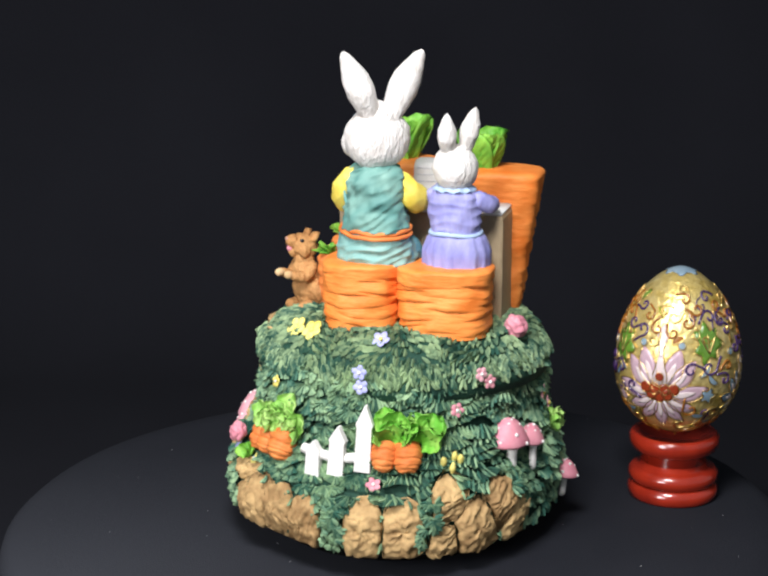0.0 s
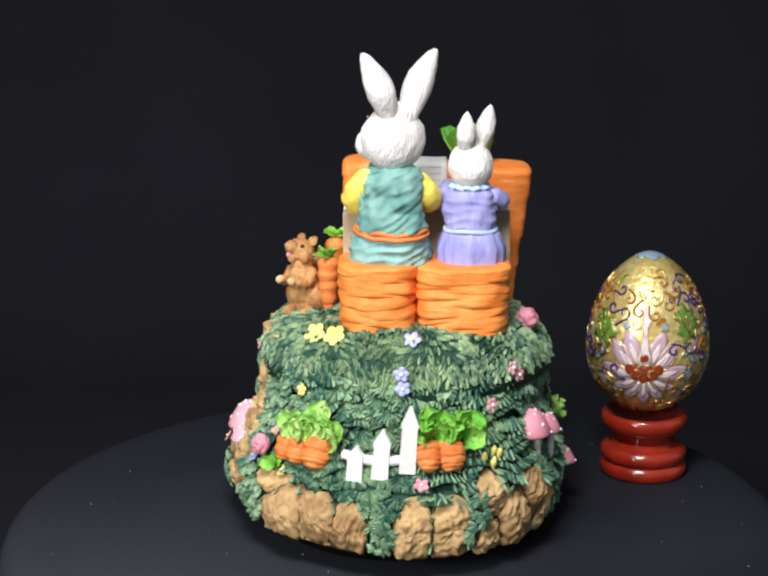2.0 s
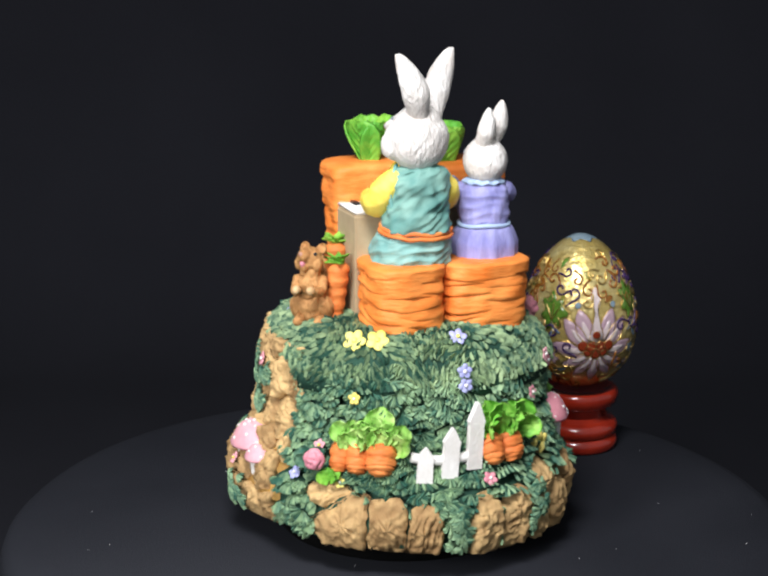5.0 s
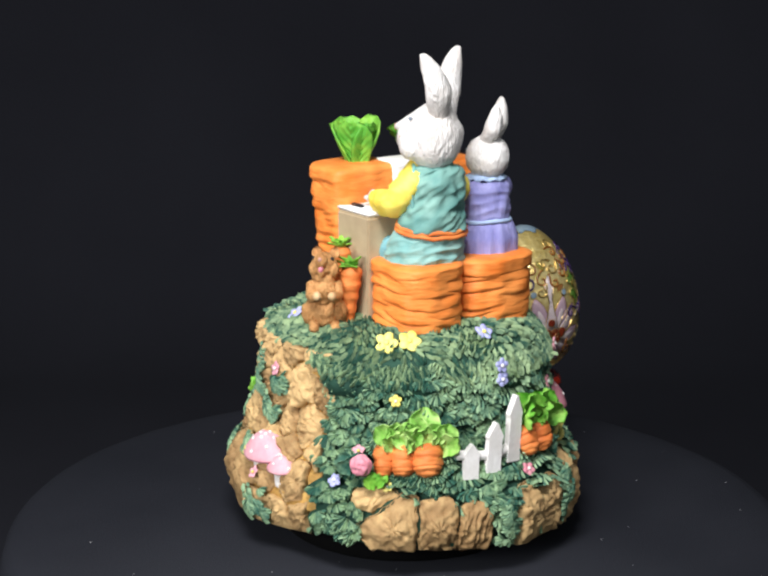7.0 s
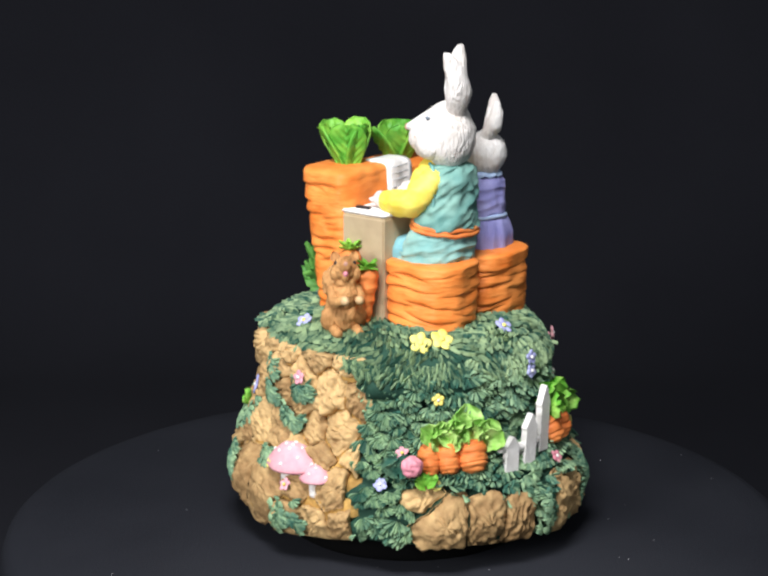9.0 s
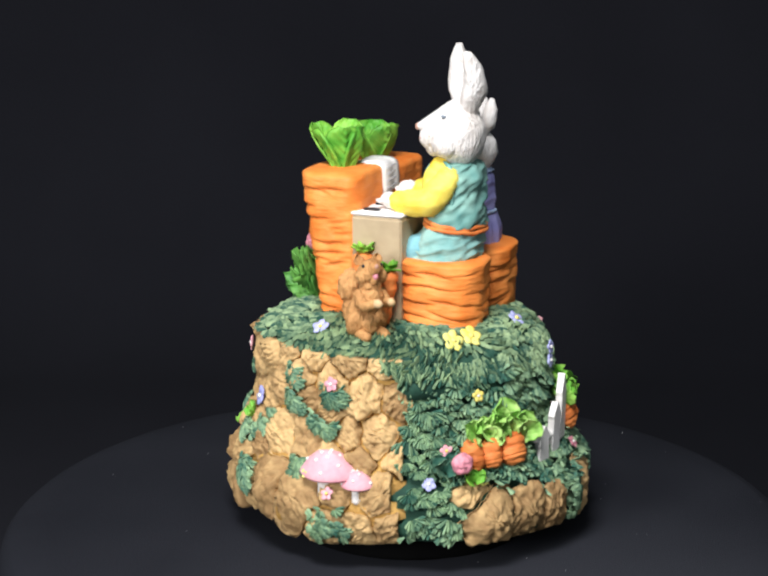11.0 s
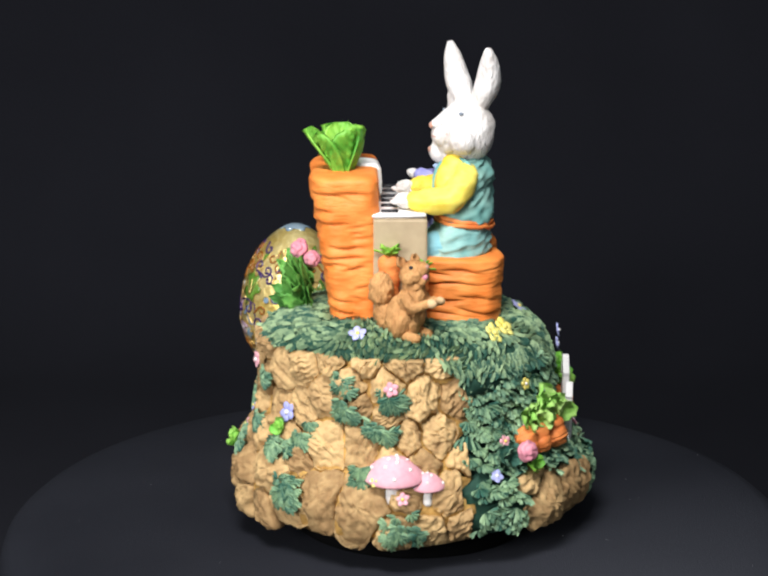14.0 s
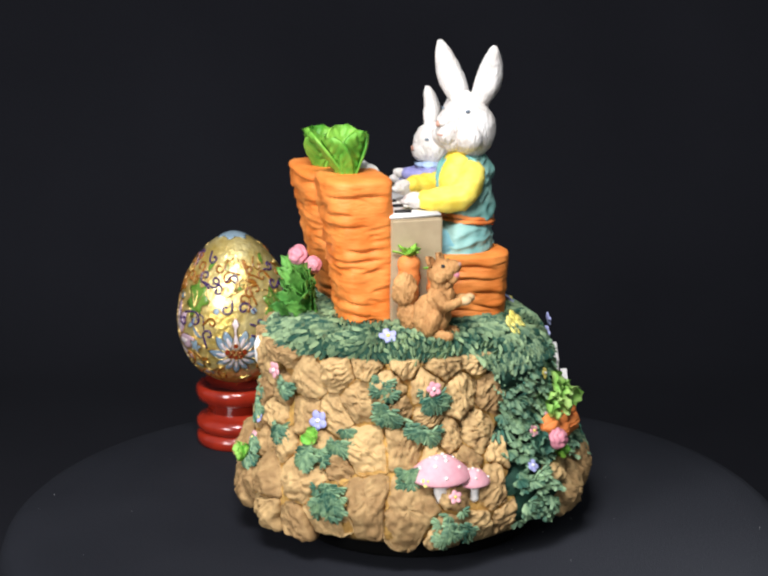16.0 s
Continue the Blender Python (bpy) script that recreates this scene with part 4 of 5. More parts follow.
    blob(bm, c + face * 15.6 + V(0, 0, 146.0), (1.3, 1.0, 0.9), face, 0.1, 0.5, 2)
    part("nose", bm, NOSE_PINK, body)
    bm = bmesh.new()
    tube(bm, [c + face * (14.7 - 0.16 * u * u) + across * u + V(0, 0, 141.9 + 0.07 * u * u) for u in (-4.4, -3.5, -2, -0.8, 0, 0.8, 2, 3.5, 4.4)], 0.5, 6)
    part("mouth", bm, NOSE_PINK, body)
    ear(body, (0.2, -25.4, 149.4), (-8.2, -31.2, 173.0), face, 10.0, 11.4, FUR_WHITE, -0.08)
    ear(body, (5.0, -22.8, 149.4), (13.8, -14.6, 173.2), face, 10.6, 11.0, FUR_WHITE, 0.07)


def small_rabbit():
    bm = bmesh.new()
    folded(bm, [(26.6, -13.6, 110.5, 8.6, 7.6), (26.4, -13.6, 114, 9.2, 7.8), (26.2, -13.6, 119, 9.6, 7.6), (26.2, -13.6, 123, 9.0, 7.0), (26.2, -13.8, 126, 6.2, 5.4), (26.2, -13.8, 127.5, 3.6, 3.4)], 0.55, 0.25, 0.1)
    body = part("small_rabbit", bm, LAVENDER, BOX, "small white rabbit in a lavender dress")
    bm = bmesh.new()
    rings = []
    for i in range(9):
        t = i / 8
        ring = []
        for k in range(56):
            a = 2 * math.pi * k / 56
            r = np.interp(t, (0, 0.5, 0.85, 1), (12.0, 12.2, 10.6, 8.9)) + (0.6 - 0.4 * t) * math.sin(a * 13 + 2 * math.sin(a * 3))
            ring.append(V(26.8 + r * math.cos(a), -13.2 + r * 0.86 * math.sin(a), 98.0 + 12.6 * t))
        rings.append(ring)
    skin(bm, rings)
    part("skirt", bm, LAVENDER, body, "gathered lavender skirt")
    bm = bmesh.new()
    tube(bm, [V(26.6 + 9.0 * math.cos(a), -13.5 + 7.9 * math.sin(a), 110.6 + 0.3 * math.sin(3 * a)) for a in np.linspace(0, 2 * math.pi, 41)], 0.8, 8, cap=False)
    part("sash", bm, LACE, body, "pale blue sash")
    bm = bmesh.new()
    rings = []
    for t, r in ((0, 5.4), (0.4, 6.6), (1, 7.6), (1.15, 7.4), (0.6, 5.8), (0.3, 4.6)):
        rings.append([V(26.2 + (r + 0.5 * t * math.sin(11 * a)) * math.cos(a), -13.8 + (r + 0.5 * t * math.sin(11 * a)) * 0.9 * math.sin(a), 127.2 - 1.6 * t + 0.5 * t * math.sin(11 * a)) for a in np.linspace(0, 2 * math.pi, 67)[:-1]])
    skin(bm, rings)
    part("collar", bm, LACE, body, "pale blue ruffled collar")
    for pts, rr in (([(18.8, -13.6, 122.6), (16.4, -9.8, 121.6), (16.8, -5.0, 123.2), (17.4, -3.0, 123.8)], [3.4, 3.2, 2.7, 2.6]), ([(33.8, -12.4, 122.4), (36.6, -8.4, 120.2), (35.8, -3.0, 119.6)], [3.4, 3.2, 2.7])):
        bm = bmesh.new()
        limb(bm, pts, rr, 0.4)
        part("sleeve", bm, LAVENDER, body)
        e = Vector(pts[-1])
        d = (e - Vector(pts[-2])).normalized()
        bm = bmesh.new()
        blob(bm, e + d * 2.4 - V(0, 0, 0.6), (1.8, 1.6, 2.8), d, 0.2, 0.5)
        part("paw", bm, FUR_WHITE, body)
    face, across = V(-0.35, 0.937, 0), V(0.937, 0.35, 0)
    bm = bmesh.new()
    blob(bm, (26.6, -14.4, 133.2), (8.4, 8.0, 8.0), face, 0.4, 0.3, 3, fine=0.3)
    blob(bm, V(26.6, -14.4, 131.2) + face * 3.6, (4.8, 4.8, 5.6), face, 0.2, 0.3, 3)
    part("head", bm, FUR_WHITE, body)
    for s in (-1, 1):
        bm = bmesh.new()
        blob(bm, V(26.6, -14.4, 135.8) + face * 5.6 + across * (4.9 * s), (0.7, 0.95, 0.5), face + across * s, 0, sub=2)
        part("eye", bm, EYE_PAINT, body)
    bm = bmesh.new()
    blob(bm, V(26.6, -14.4, 132.2) + face * 9.2, (1.1, 0.8, 0.6), face, 0, sub=2)
    part("nose", bm, NOSE_PINK, body)
    ear(body, (24.4, -16.2, 138.6), (26.2, -21.4, 152.6), face, 6.8, 8.0, FUR_WHITE)
    ear(body, (29.2, -12.8, 138.6), (33.0, -12.4, 154.2), face, 6.8, 8.0, FUR_WHITE)


def squirrel():
    f, s = V(-0.407, -0.914, 0), V(-0.914, 0.407, 0)
    g, e = V(-0.600, -0.800, 0), V(-0.800, 0.600, 0)  # the head's own bearing
    b = V(-34.2, -6.8, 0)
    up = V(0, 0, 1)
    top = b + f * 3.4
    bm = bmesh.new()
    blob(bm, b - f * 0.4 + up * 82.5, (6.0, 6.6, 8.4), up, 0.7, 0.35, 4, fine=0.7)
    blob(bm, b + f * 2.6 + up * 89.0, (4.9, 5.2, 6.4), f * 0.35 + up, 0.5, 0.35, 4, fine=0.6)
    blob(bm, b + f * 3.4 + up * 94.6, (3.8, 3.9, 4.4), f * 0.2 + up, 0.3, 0.4, 3, fine=0.5)
    body = part("squirrel", bm, BROWN, BOX, "tan squirrel sitting up with open mouth and bushy tail")
    bm = bmesh.new()
    nose = g * 0.86 + up * 0.5
    blob(bm, top + up * 98.8, (4.6, 4.4, 5.6), nose, 0.3, 0.35, 4, fine=0.5)
    blob(bm, top + g * 3.8 + up * 100.8, (2.7, 2.3, 3.6), nose, 0.2, 0.4, 3, fine=0.3)
    blob(bm, top + g * 3.2 + up * 97.2, (2.2, 1.5, 3.0), g + up * 0.15, 0.2, 0.4)
    for k in (-1, 1):
        blob(bm, top + g * 1.2 + e * (3.2 * k) + up * 97.6, (2.2, 2.4, 2.6), None, 0.3, 0.4, 3, fine=0.3)
    part("head", bm, BROWN, body)
    bm = bmesh.new()
    blob(bm, top + g * 5.2 + up * 98.6, (1.5, 1.0, 1.7), g, 0, sub=2)
    part("mouth", bm, PINK, body, "open pink mouth")
    for k in (-1, 1):
        bm = bmesh.new()
        leaf(bm, top - g * 2.4 + e * (2.9 * k) + up * 101.2, up + e * 0.25 * k - g * 0.3, g, 3.6, 3.6, 0.05, 0.25, 0.0, thick=1.4)
        part("ear", bm, BROWN, body)
        bm = bmesh.new()
        blob(bm, top + g * 2.2 + e * (3.3 * k) + up * 101.6, (0.7, 0.8, 0.5), g * 0.5 + e * k + up * 0.4, 0, sub=2)
        part("eye", bm, BLACK_PAINT, body)
        bm = bmesh.new()
        limb(bm, [b + f * 3 + s * (4.2 * k) + up * 91.5, b + f * 6.4 + s * (4.6 * k) + up * 88.2, b + f * 11.4 + s * (2.8 * k) + up * 89.6], [2.3, 1.9, 1.5], 0.4)
        arm = part("arm", bm, BROWN, body)
        bm = bmesh.new()
        blob(bm, b + f * 12.6 + s * (2.6 * k) + up * 89.8, (1.6, 1.5, 2.0), f, 0.3, 0.6, 2)
        part("paw", bm, CREAM_FUR, arm, "pale paw")
        bm = bmesh.new()
        blob(bm, b + f * 1.4 + s * (3.6 * k) + up * 81.0, (3.0, 4.8, 5.6), f * 0.4 + up, 0.5, 0.4, 3, fine=0.5)
        limb(bm, [b + f * 1.6 + s * (3.6 * k) + up * 77.4, b + f * 7.6 + s * (3.8 * k) + up * 76.8], [2.0, 1.8], 0.3, n=3)
        part("leg", bm, BROWN, body)
    bm = bmesh.new()
    blob(bm, top + g * 6.8 + up * 102.2, (0.9, 0.8, 0.6), g, 0, sub=2)
    part("nose", bm, NOSE_PINK, body)
    bm = bmesh.new()
    blob(bm, b - f * 8.4 + up * 82.5, (3.8, 3.4, 6.4), up - f * 0.25, 0.6, 0.4, 4, fine=0.9)
    blob(bm, b - f * 10.0 + up * 91.0, (4.6, 4.3, 6.2), up - f * 0.05, 0.6, 0.4, 4, fine=1.0)
    part("tail", bm, BROWN, body, "bushy upright tail")


def small_carrot(c, top, r, lean=(0, 0)):
    bm = bmesh.new()
    base = Vector(c)
    rings = []
    for i in range(22):
        t = i / 21
        rr = r * np.interp(t, (0, 0.2, 0.8, 0.95, 1), (0.5, 0.72, 1.0, 0.92, 0.5))
        rr *= 1 + 0.08 * math.sin(t * 30)
        rings.append([base + V(lean[0] * t + rr * math.cos(a), lean[1] * t + rr * math.sin(a), (top - c[2]) * t) + V(0.3 * nz(V(a, t * 5, 0), 1.0), 0, 0) for a in np.linspace(0, 2 * math.pi, 17)[:-1]])
    skin(bm, rings)
    body = part("standing_carrot", bm, CARROT, BOX, "small orange carrot leaning on the piano")
    rnd = random.Random(int(top))
    for k in range(20):
        bm = bmesh.new()
        a = rnd.uniform(0, 6.28)
        leaf(bm, base + V(lean[0], lean[1], top - c[2] - 0.8), V(math.cos(a), math.sin(a), rnd.uniform(0.5, 2.6)), V(0.2, 0.1, 1), rnd.uniform(4.2, 6.2), 2.8, 0.3, 0.1, 0.08, n=5)
        part("frond", bm, LEAF, body)


large_rabbit()
small_rabbit()
squirrel()
small_carrot((-26.5, -8.5, 76), 97.5, 4.0, (1.2, -1.6))
small_carrot((-26.0, 0.5, 76), 102.5, 4.0, (1.2, 0.0))


# ---- plants round the mound
def flower(p, n, r, mat, petals=5, heart=CREAM, name="flower", label=""):
    p, n, r = Vector(p), Vector(n).normalized(), r * 0.9
    m = basis(n)
    bm = bmesh.new()
    blob(bm, p + n * 0.75, (r * 0.24, r * 0.24, r * 0.2), n, 0, sub=2)
    ob = part(name, bm, heart, BOX, label)
    for k in range(petals):
        a = 2 * math.pi * k / petals + p.x
        d = m @ V(math.cos(a), math.sin(a), 0)
        bm = bmesh.new()
        blob(bm, p + d * r * 0.50 + n * 0.3, (r * 0.15, r * 0.40, r * 0.48), d + n * 0.15, 0.35, 0.5, 2, side=n)
        part("petal", bm, mat, ob)


def rosette(p, n, r, mat, label):
    """A round bud whose petals wrap in a spiral."""
    p, n = Vector(p), Vector(n).normalized()
    m = basis(n)
    bm = bmesh.new()
    for v in bmesh.ops.create_icosphere(bm, subdivisions=4, radius=1.0)["verts"]:
        d = v.co.normalized()
        lat, lon = math.acos(max(-1, min(1, d.z))), math.atan2(d.y, d.x)
        swirl = abs(math.sin(lat * 3.4 + lon * 0.5 + 0.5 * math.sin(lon * 5)))
        lobes = 0.10 * abs(math.sin(lon * 2.5 + lat))
        v.co = p + m @ (V(d.x, d.y, d.z * 0.8) * (r * (0.78 + 0.24 * swirl ** 0.7 + lobes))) + n * r * 0.35
    part("rosebud", bm, mat, BOX, label)


def side_flower(az, z, r, mat, lift=1.4, **k):
    p, n = base_point(az, z, lift)
    flower(p, n, r, mat, **k)


def mushroom(p, n, r, h, mat, spots, tilt=0.25, tall=1.0, squash=1.0):
    """A spotted cap on a white stem; p is the cap's underside."""
    p, n = Vector(p), Vector(n).normalized()
    axis = (V(0, 0, 1) + n * tilt).normalized()
    m = basis(axis)
    q = n.to_2d().normalized()
    press = Matrix(((1 + (squash - 1) * q.x * q.x, (squash - 1) * q.x * q.y, 0), ((squash - 1) * q.x * q.y, 1 + (squash - 1) * q.y * q.y, 0), (0, 0, 1)))
    m = press @ m
    bm = bmesh.new()
    foot = p + n * (r * 0.3 * (squash < 1))
    limb(bm, [foot - axis * h, foot - axis * h * 0.4, foot + axis * 0.6], [r * 0.30, r * 0.25, r * 0.28], 0.15, n=4)
    stem = part("mushroom", bm, WHITE, BOX, "pink spotted mushroom with a white stem")
    bm = bmesh.new()
    rings = []
    prof = ((0.3, 0.06), (0.86, -0.06), (1.04, -0.06), (1.06, 0.06), (0.93, 0.30), (0.74, 0.62), (0.50, 0.92), (0.26, 1.08), (0.08, 1.14))
    for rr, zz in prof:
        rings.append([p + m @ V(r * rr * math.cos(a), r * rr * math.sin(a), r * zz * tall) + V(0, 0, 0.25 * nz(V(a, zz, r), 1.5)) for a in np.linspace(0, 2 * math.pi, 33)[:-1]])
    skin(bm, rings)
    part("cap", bm, mat, stem)
    rnd = random.Random(int(abs(p.x * 7)))
    for k in range(spots):
        a, f = 2.4 * k, 3 + (k * 5.0 / spots)
        i = int(f)
        rr = prof[i][0] + (prof[i + 1][0] - prof[i][0]) * (f - i)
        zz = prof[i][1] + (prof[i + 1][1] - prof[i][1]) * (f - i)
        q = m @ V(rr * math.cos(a), rr * math.sin(a), zz * tall)
        bm = bmesh.new()
        blob(bm, p + q * (r * 0.97), rnd.uniform(0.45, 0.75), None, 0, sub=2)
        part("spot", bm, WHITE, stem)


def lettuce(az, z, size, count, seed, mat=LETTUCE, spread=1.25):
    """A head of broad cupped leaves that fan out of one stalk."""
    rnd = random.Random(seed)
    p, n = base_point(az, z, 2.4)
    up = (V(0, 0, 1) - n * n.z).normalized()
    sd = up.cross(n)
    for k in range(count):
        f = -1 + 2 * k / max(1, count - 1)
        hd = math.pi / 2 + spread * f + rnd.uniform(-0.2, 0.2)
        way = (sd * math.cos(hd) + up * math.sin(hd) + n * (0.35 if k % 2 else 1.05) + V(0, 0, 0.15)).normalized()
        bm = bmesh.new()
        long = size * rnd.uniform(0.85, 1.15) * (0.8 if k % 2 == 0 else 1.0)
        leaf(bm, p + way * 0.5, way, n, long, long * rnd.uniform(0.75, 0.95), rnd.uniform(-0.15, 0.25), 0.26, 0.03, 0.0, n=11, thick=0.6, blunt=True, ruffle=0.07)
        part("leafy_top", bm, mat, BOX, "bright yellow-green carrot leaf")


def lying_carrot(az, z, r, length):
    p, n = base_point(az, z, 2.2)
    bm = bmesh.new()
    d = (n * 0.45 + V(0, 0, -0.9)).normalized()
    steps = np.linspace(0, 1, 44)
    path = [p + d * (length * (t - 0.45)) + n * 0.6 * math.sin(3.1 * t) for t in steps]
    tube(bm, path, [r * (np.interp(t, (0, 0.08, 0.3, 0.75, 0.95, 1), (0.55, 0.85, 1.0, 0.86, 0.6, 0.3)) - 0.07 * max(0.0, math.sin(t * 34 + az + 2 * math.sin(t * 7))) ** 2) for t in steps], 26)
    for v in bm.verts:
        v.co += V(nz(v.co, 0.4), nz(v.co + V(7, 0, 0), 0.4), nz(v.co + V(0, 7, 0), 0.4)) * 0.5
    part("planted_carrot", bm, CARROT, BOX, "plump orange carrot growing from the mound")


def fence():
    def picket(x, y, z0, z1, w, lean):
        bm = bmesh.new()
        a = math.atan2(y + 4, x)
        m = Matrix.Translation((x, y, z0)) @ Matrix.Rotation(a + math.pi / 2, 4, "Z") @ Matrix.Rotation(lean, 4, "Y")
        h = z1 - z0
        out = [(-w / 2, 0), (w / 2, 0), (w * 0.46, h * 0.66), (w * 0.53, h * 0.72), (w * 0.06, h), (-w * 0.06, h), (-w * 0.53, h * 0.72), (-w * 0.46, h * 0.66)]
        skin(bm, [[V(u, d, v) for u, v in out] for d in (-1.2, -0.9, 0.9, 1.2)])
        bmesh.ops.transform(bm, matrix=m, verts=bm.verts)
        part("picket", bm, WHITE, rail, smooth=False)
    bm = bmesh.new()
    tube(bm, smooth_path([(-9.4, -60.4, 40.8), (-4, -60.9, 39.8), (4, -60.6, 39.0), (12, -58.6, 39.6)], 4), 1.8, 8)
    rail = part("fence", bm, WHITE, BOX, "little white picket fence")
    picket(-5.0, -61.6, 32.0, 44.2, 5.6, 0.06)
    picket(3.6, -61.4, 33.0, 50.6, 5.8, 0.08)
    picket(12.6, -59.2, 35.0, 58.5, 5.6, 0.06)


for px, py in ((-24.0, -36.0), (-16.6, -38.8)):
    p, n = lid_point(px, py, 0.8)
    flower(p, n + V(-0.15, -0.5, 0), 4.9, LEMON, heart=CREAM, label="yellow five-petalled flower")
p, n = lid_point(11.0, -41.0, 0.8)
flower(p, n + V(0, -0.5, 0), 3.9, BLUE, label="small blue flower")
p, n = lid_point(-38.5, 9.0, 0.8)
flower(p, n + V(-0.5, 0, 0), 3.8, BLUE, label="small blue flower")
p, n = lid_point(44.6, -4.0, 1.0)
rosette(p, n + V(0.4, -0.3, 0), 4.2, PINK, "pink rosebud at the lid's edge")
for x, y, z, r, mat in ((8.2, -57.6, 68.6, 3.2, BLUE), (8.8, -57.0, 63.6, 3.2, BLUE), (43.6, -34.2, 66.4, 3.0, PALE_PINK), (46.6, -31.4, 63.0, 3.0, PINK), (39.2, -41.2, 54.4, 3.0, PINK), (20.0, -68.0, 31.8, 3.0, PINK),
                        (-26.6, -46.6, 58.6, 2.6, CREAM), (-35.4, -58.0, 30.8, 2.4, CREAM), (-48.6, -42.6, 31.0, 3.0, BLUE), (-52.6, -6.0, 62.0, 3.2, PALE_PINK), (-45.0, 34.6, 48.4, 4.4, BLUE),
                        (-29.8, 46.6, 63.0, 3.6, PALE_PINK), (-63.0, -9.0, 27.5, 2.2, WHITE)):
    p, n = base_point(math.degrees(math.atan2(y + 3, x)), min(z, 66), 3.4 if z > 61 else 2.2)
    p.z = z
    flower(p, n + V(0, 0, 0.15), r, mat, heart=WHITE, label={BLUE.name: "small blue flower", CREAM.name: "small yellow flower"}.get(mat.name, "small pink flower"))
side_flower(179, 30, 2.6, CREAM, 4.6, label="small cream flower")
side_flower(187, 25, 2.8, PALE_PINK, 4.2, label="small white flower")
side_flower(226, 40, 2.8, PALE_PINK, 2.0, label="small pink flower")
side_flower(105, 33, 3.2, PALE_PINK, 2.0, label="small pink flower")
side_flower(104, 40, 2.6, BLUE, 2.0, label="small blue flower")
side_flower(238, 42, 3.0, PALE_PINK, 2.0, label="small pink flower")
for az, z in ((10, 50), (16, 44)):
    side_flower(az, z, 3.6, PALE_PINK, 2.0, label="small pink flower")
for da, dz in ((-3, 1), (0, -1), (3, 1.4), (1, 2.4)):
    p, n = base_point(313 + da, 36 + dz, 2.6)
    bm = bmesh.new()
    blob(bm, p, (1.1, 1.1, 2.3), n * 0.5 + V(0, 0, 1), 0.3, 0.6)
    part("flower_bud", bm, CREAM, BOX, "cream flower bud")
rosette((-40.0, -50.0, 38.6), (-0.6, -0.7, 0.2), 3.6, PINK, "pink rosebud in the foliage")

mushroom((-57.2, -7.2, 32.8), (-1, -0.1, 0), 10.2, 8, PALE_PINK, 16, 0.16, 0.62, 0.72)
mushroom((-56.4, -18.6, 29.8), (-1, -0.3, 0), 5.8, 6, PALE_PINK, 9, 0.15, 0.72, 0.75)
mushroom((50.4, -21.2, 39.8), (0.9, -0.4, 0), 7.8, 11, PINK, 14, 0.08, 0.95, 0.82)
mushroom((55.2, -11.8, 38.0), (0.9, -0.2, 0), 5.2, 10, PINK, 9, 0.08, 1.0, 0.85)
mushroom((58.2, 17.2, 16.4), (0.95, 0.3, 0), 4.8, 8, PINK, 8, 0.12, 1.0)

for az, z, r in ((235.5, 37.5, 4.0), (242.0, 37.6, 4.6), (250.2, 37.6, 5.8), (289.5, 39.0, 4.8), (297.4, 38.8, 5.4)):
    lying_carrot(az, z + 0.6, r, 10.5)
for az, z, size, count, seed, m in ((240.0, 42.5, 9.5, 7, 21, LETTUCE), (248.5, 43.5, 10.5, 8, 22, LETTUCE), (255.0, 41.0, 9.5, 4, 23, LETTUCE), (291.5, 44.5, 10.0, 9, 24, HEAD_LEAF), (302.0, 43.5, 10.5, 9, 25, HEAD_LEAF),
                                    (139, 40, 5.0, 3, 26, HEAD_LEAF), (106, 26, 5.5, 4, 27, HEAD_LEAF), (14, 36, 7.0, 6, 28, LETTUCE), (225, 33, 7.5, 5, 29, IVY), (234, 29.5, 5.5, 5, 30, LEAF)):
    lettuce(az, z, size, count, seed, m)
fence()

# a leafy plant with two rosebuds behind the piano
rnd = random.Random(8)
for k in range(32):
    a = rnd.uniform(0.5, 3.2)
    bm = bmesh.new()
    leaf(bm, V(-4 + rnd.uniform(-3, 3), 35 + rnd.uniform(-2, 2), 76 + rnd.uniform(0, 12)), V(math.cos(a), 0.7 * math.sin(a), rnd.uniform(0.25, 1.15)), V(-0.8, 0.45 + rnd.uniform(-0.4, 0.4), 0.45), rnd.uniform(11, 16.5), rnd.uniform(5.0, 7.2), 0.18, 0.15, 0.08, 0.22, n=11)
    part("bush_leaf", bm, DARK_LEAF, BOX, "pointed dark green leaf")
rosette((-1.4, 37.6, 97.6), (-0.6, 0.5, 0.5), 3.5, PINK, "pink rosebud on the leafy plant")
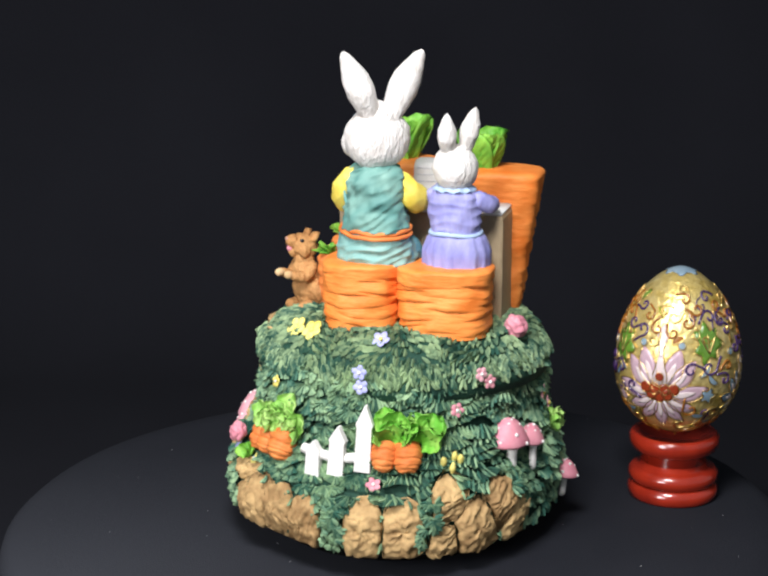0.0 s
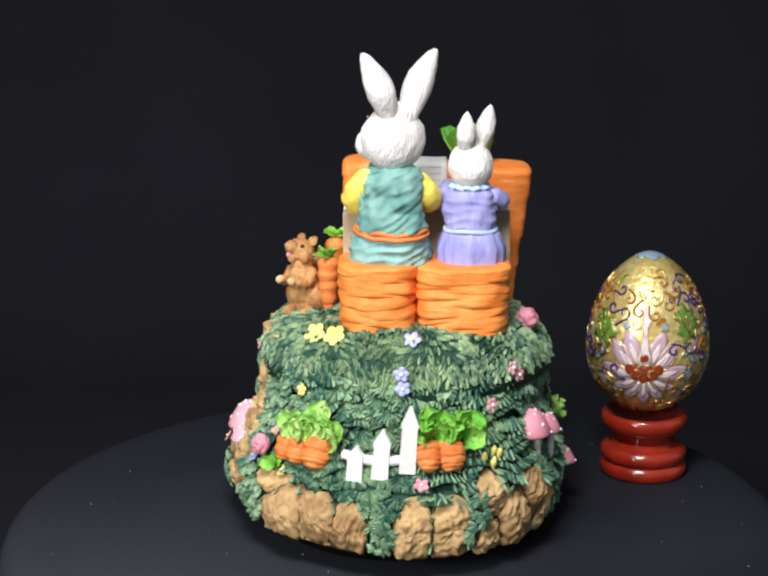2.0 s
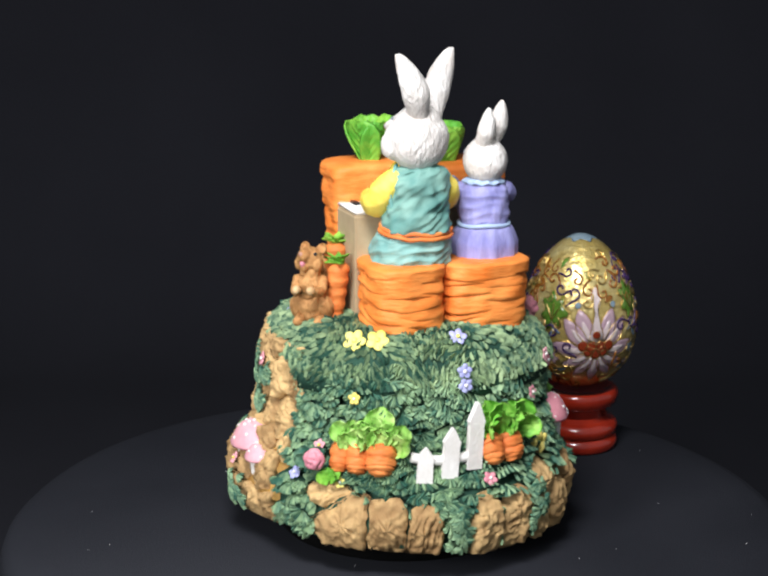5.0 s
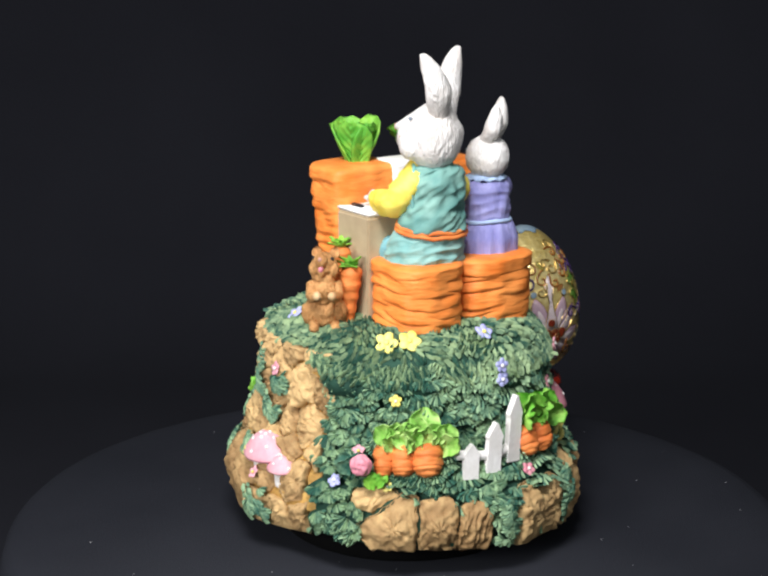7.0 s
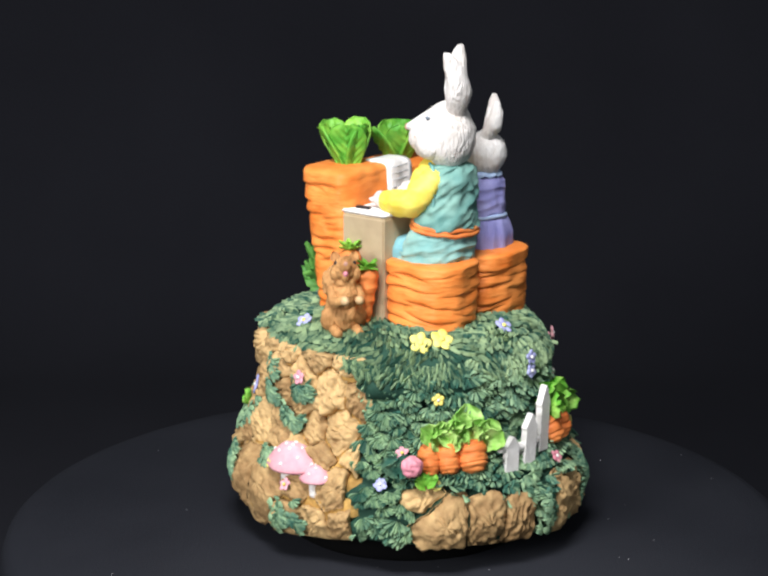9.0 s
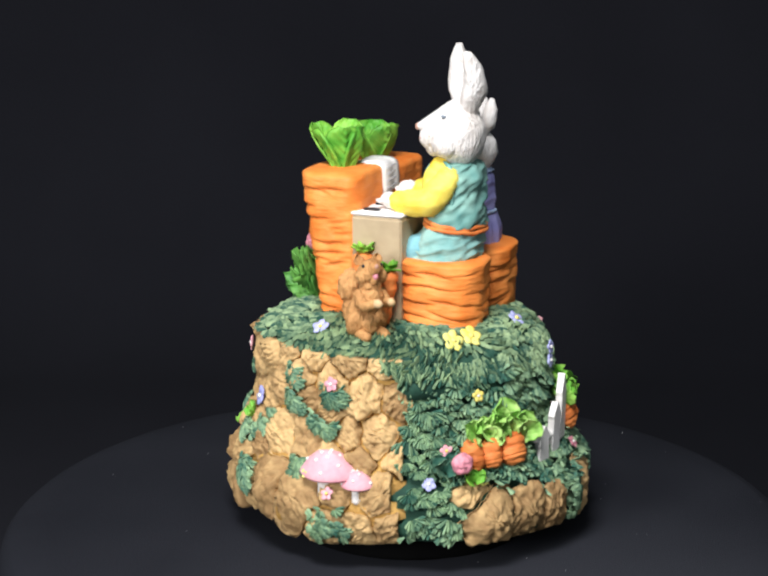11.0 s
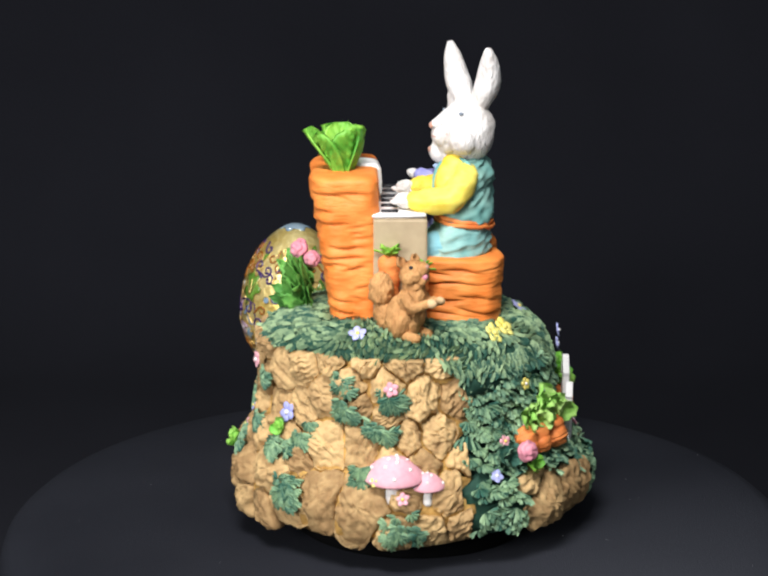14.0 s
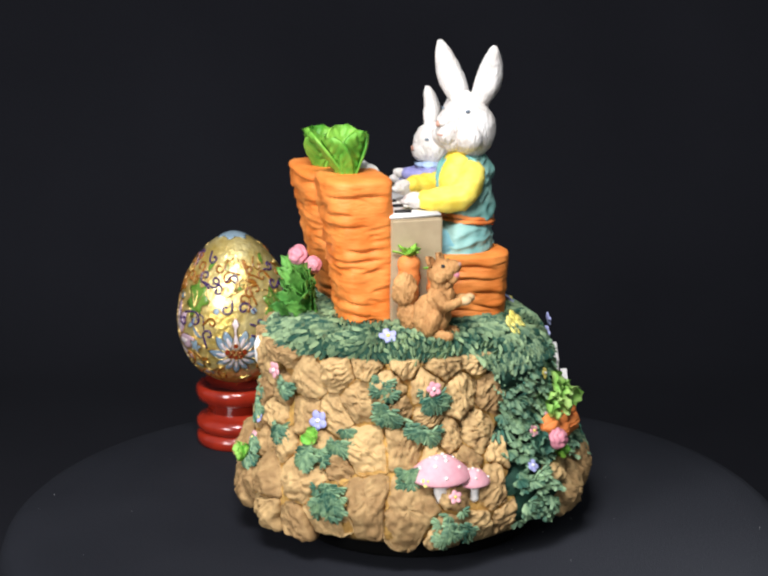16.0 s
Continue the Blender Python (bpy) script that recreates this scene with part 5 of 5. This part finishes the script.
rosette((-3.0, 32.8, 94.4), (-0.8, 0.2, 0.4), 3.0, PINK, "pink rosebud on the leafy plant")

# ---- stones of the masonry side and of the foot
UPPER = ((119, 55, 10, 10), (134, 62, 12, 13), (148, 65, 11, 10), (158, 68, 9, 7), (156, 57, 14, 13), (173, 69, 8, 7), (170, 54, 8, 10), (181, 51, 13, 7), (188, 69, 14, 8), (195, 58, 12, 15),
         (201, 45, 11, 15), (189, 44, 10, 10), (171, 42, 12, 12), (158, 40, 13, 17), (118, 47, 8, 8), (126, 38, 8, 9), (203, 69, 13, 7))
LOWER = ((150, 34, 9, 8), (137, 28, 13, 14), (119, 24, 14, 14), (146, 20, 20, 10), (160, 25, 14, 17), (173, 23, 18, 18), (204, 27, 12, 16), (120, 15, 13, 9), (102, 28, 10, 12),
         (184, 15, 12, 8), (196, 15, 12, 8))
laid = list(UPPER + LOWER)
rnd = random.Random(31)
for i in range(2600):
    az, z = rnd.uniform(60, 210), rnd.choice((rnd.uniform(12.5, 68), 68.5))
    w, h = rnd.uniform(9, 14), rnd.uniform(8, 13)
    if z > 66:
        h = 6.5
    if all(((az - a) / (0.44 * (w + w2))) ** 2 + ((z - z2) / (0.44 * (h + h2))) ** 2 > 1.0 for a, z2, w2, h2 in laid):
        laid.append((az, z, w, h))
stones(CORE, laid, 0.74, 9.8, 71.5, 1.5)
stones(CORE, list(FOOT), 0.62, 9.8, 40.0)

p, n = base_point(97, 63, 1.5)
bm = bmesh.new()
blob(bm, p, (1.8, 2.2, 6.5), (0, 0.1, 1), 0.4, 0.4)
part("white_post", bm, WHITE, BOX, "white painted post at the mound's edge")


# ---------------------------------------------------------------- what moves
def motions():
    times = [i * 0.5 for i in range(33)]
    for thing, z in ((TURNTABLE, TABLE), (BOX, 0.0)):
        walk(thing, [(t, pose(0, 0, z, 0, 0, turn(t))) for t in times])
    for thing in (EGG, STAND):
        walk(thing, [(t, pose(0, 0, 0, 0, 0, turn(t)) @ pose(*EGG_AT, TABLE)) for t in times])


motions()
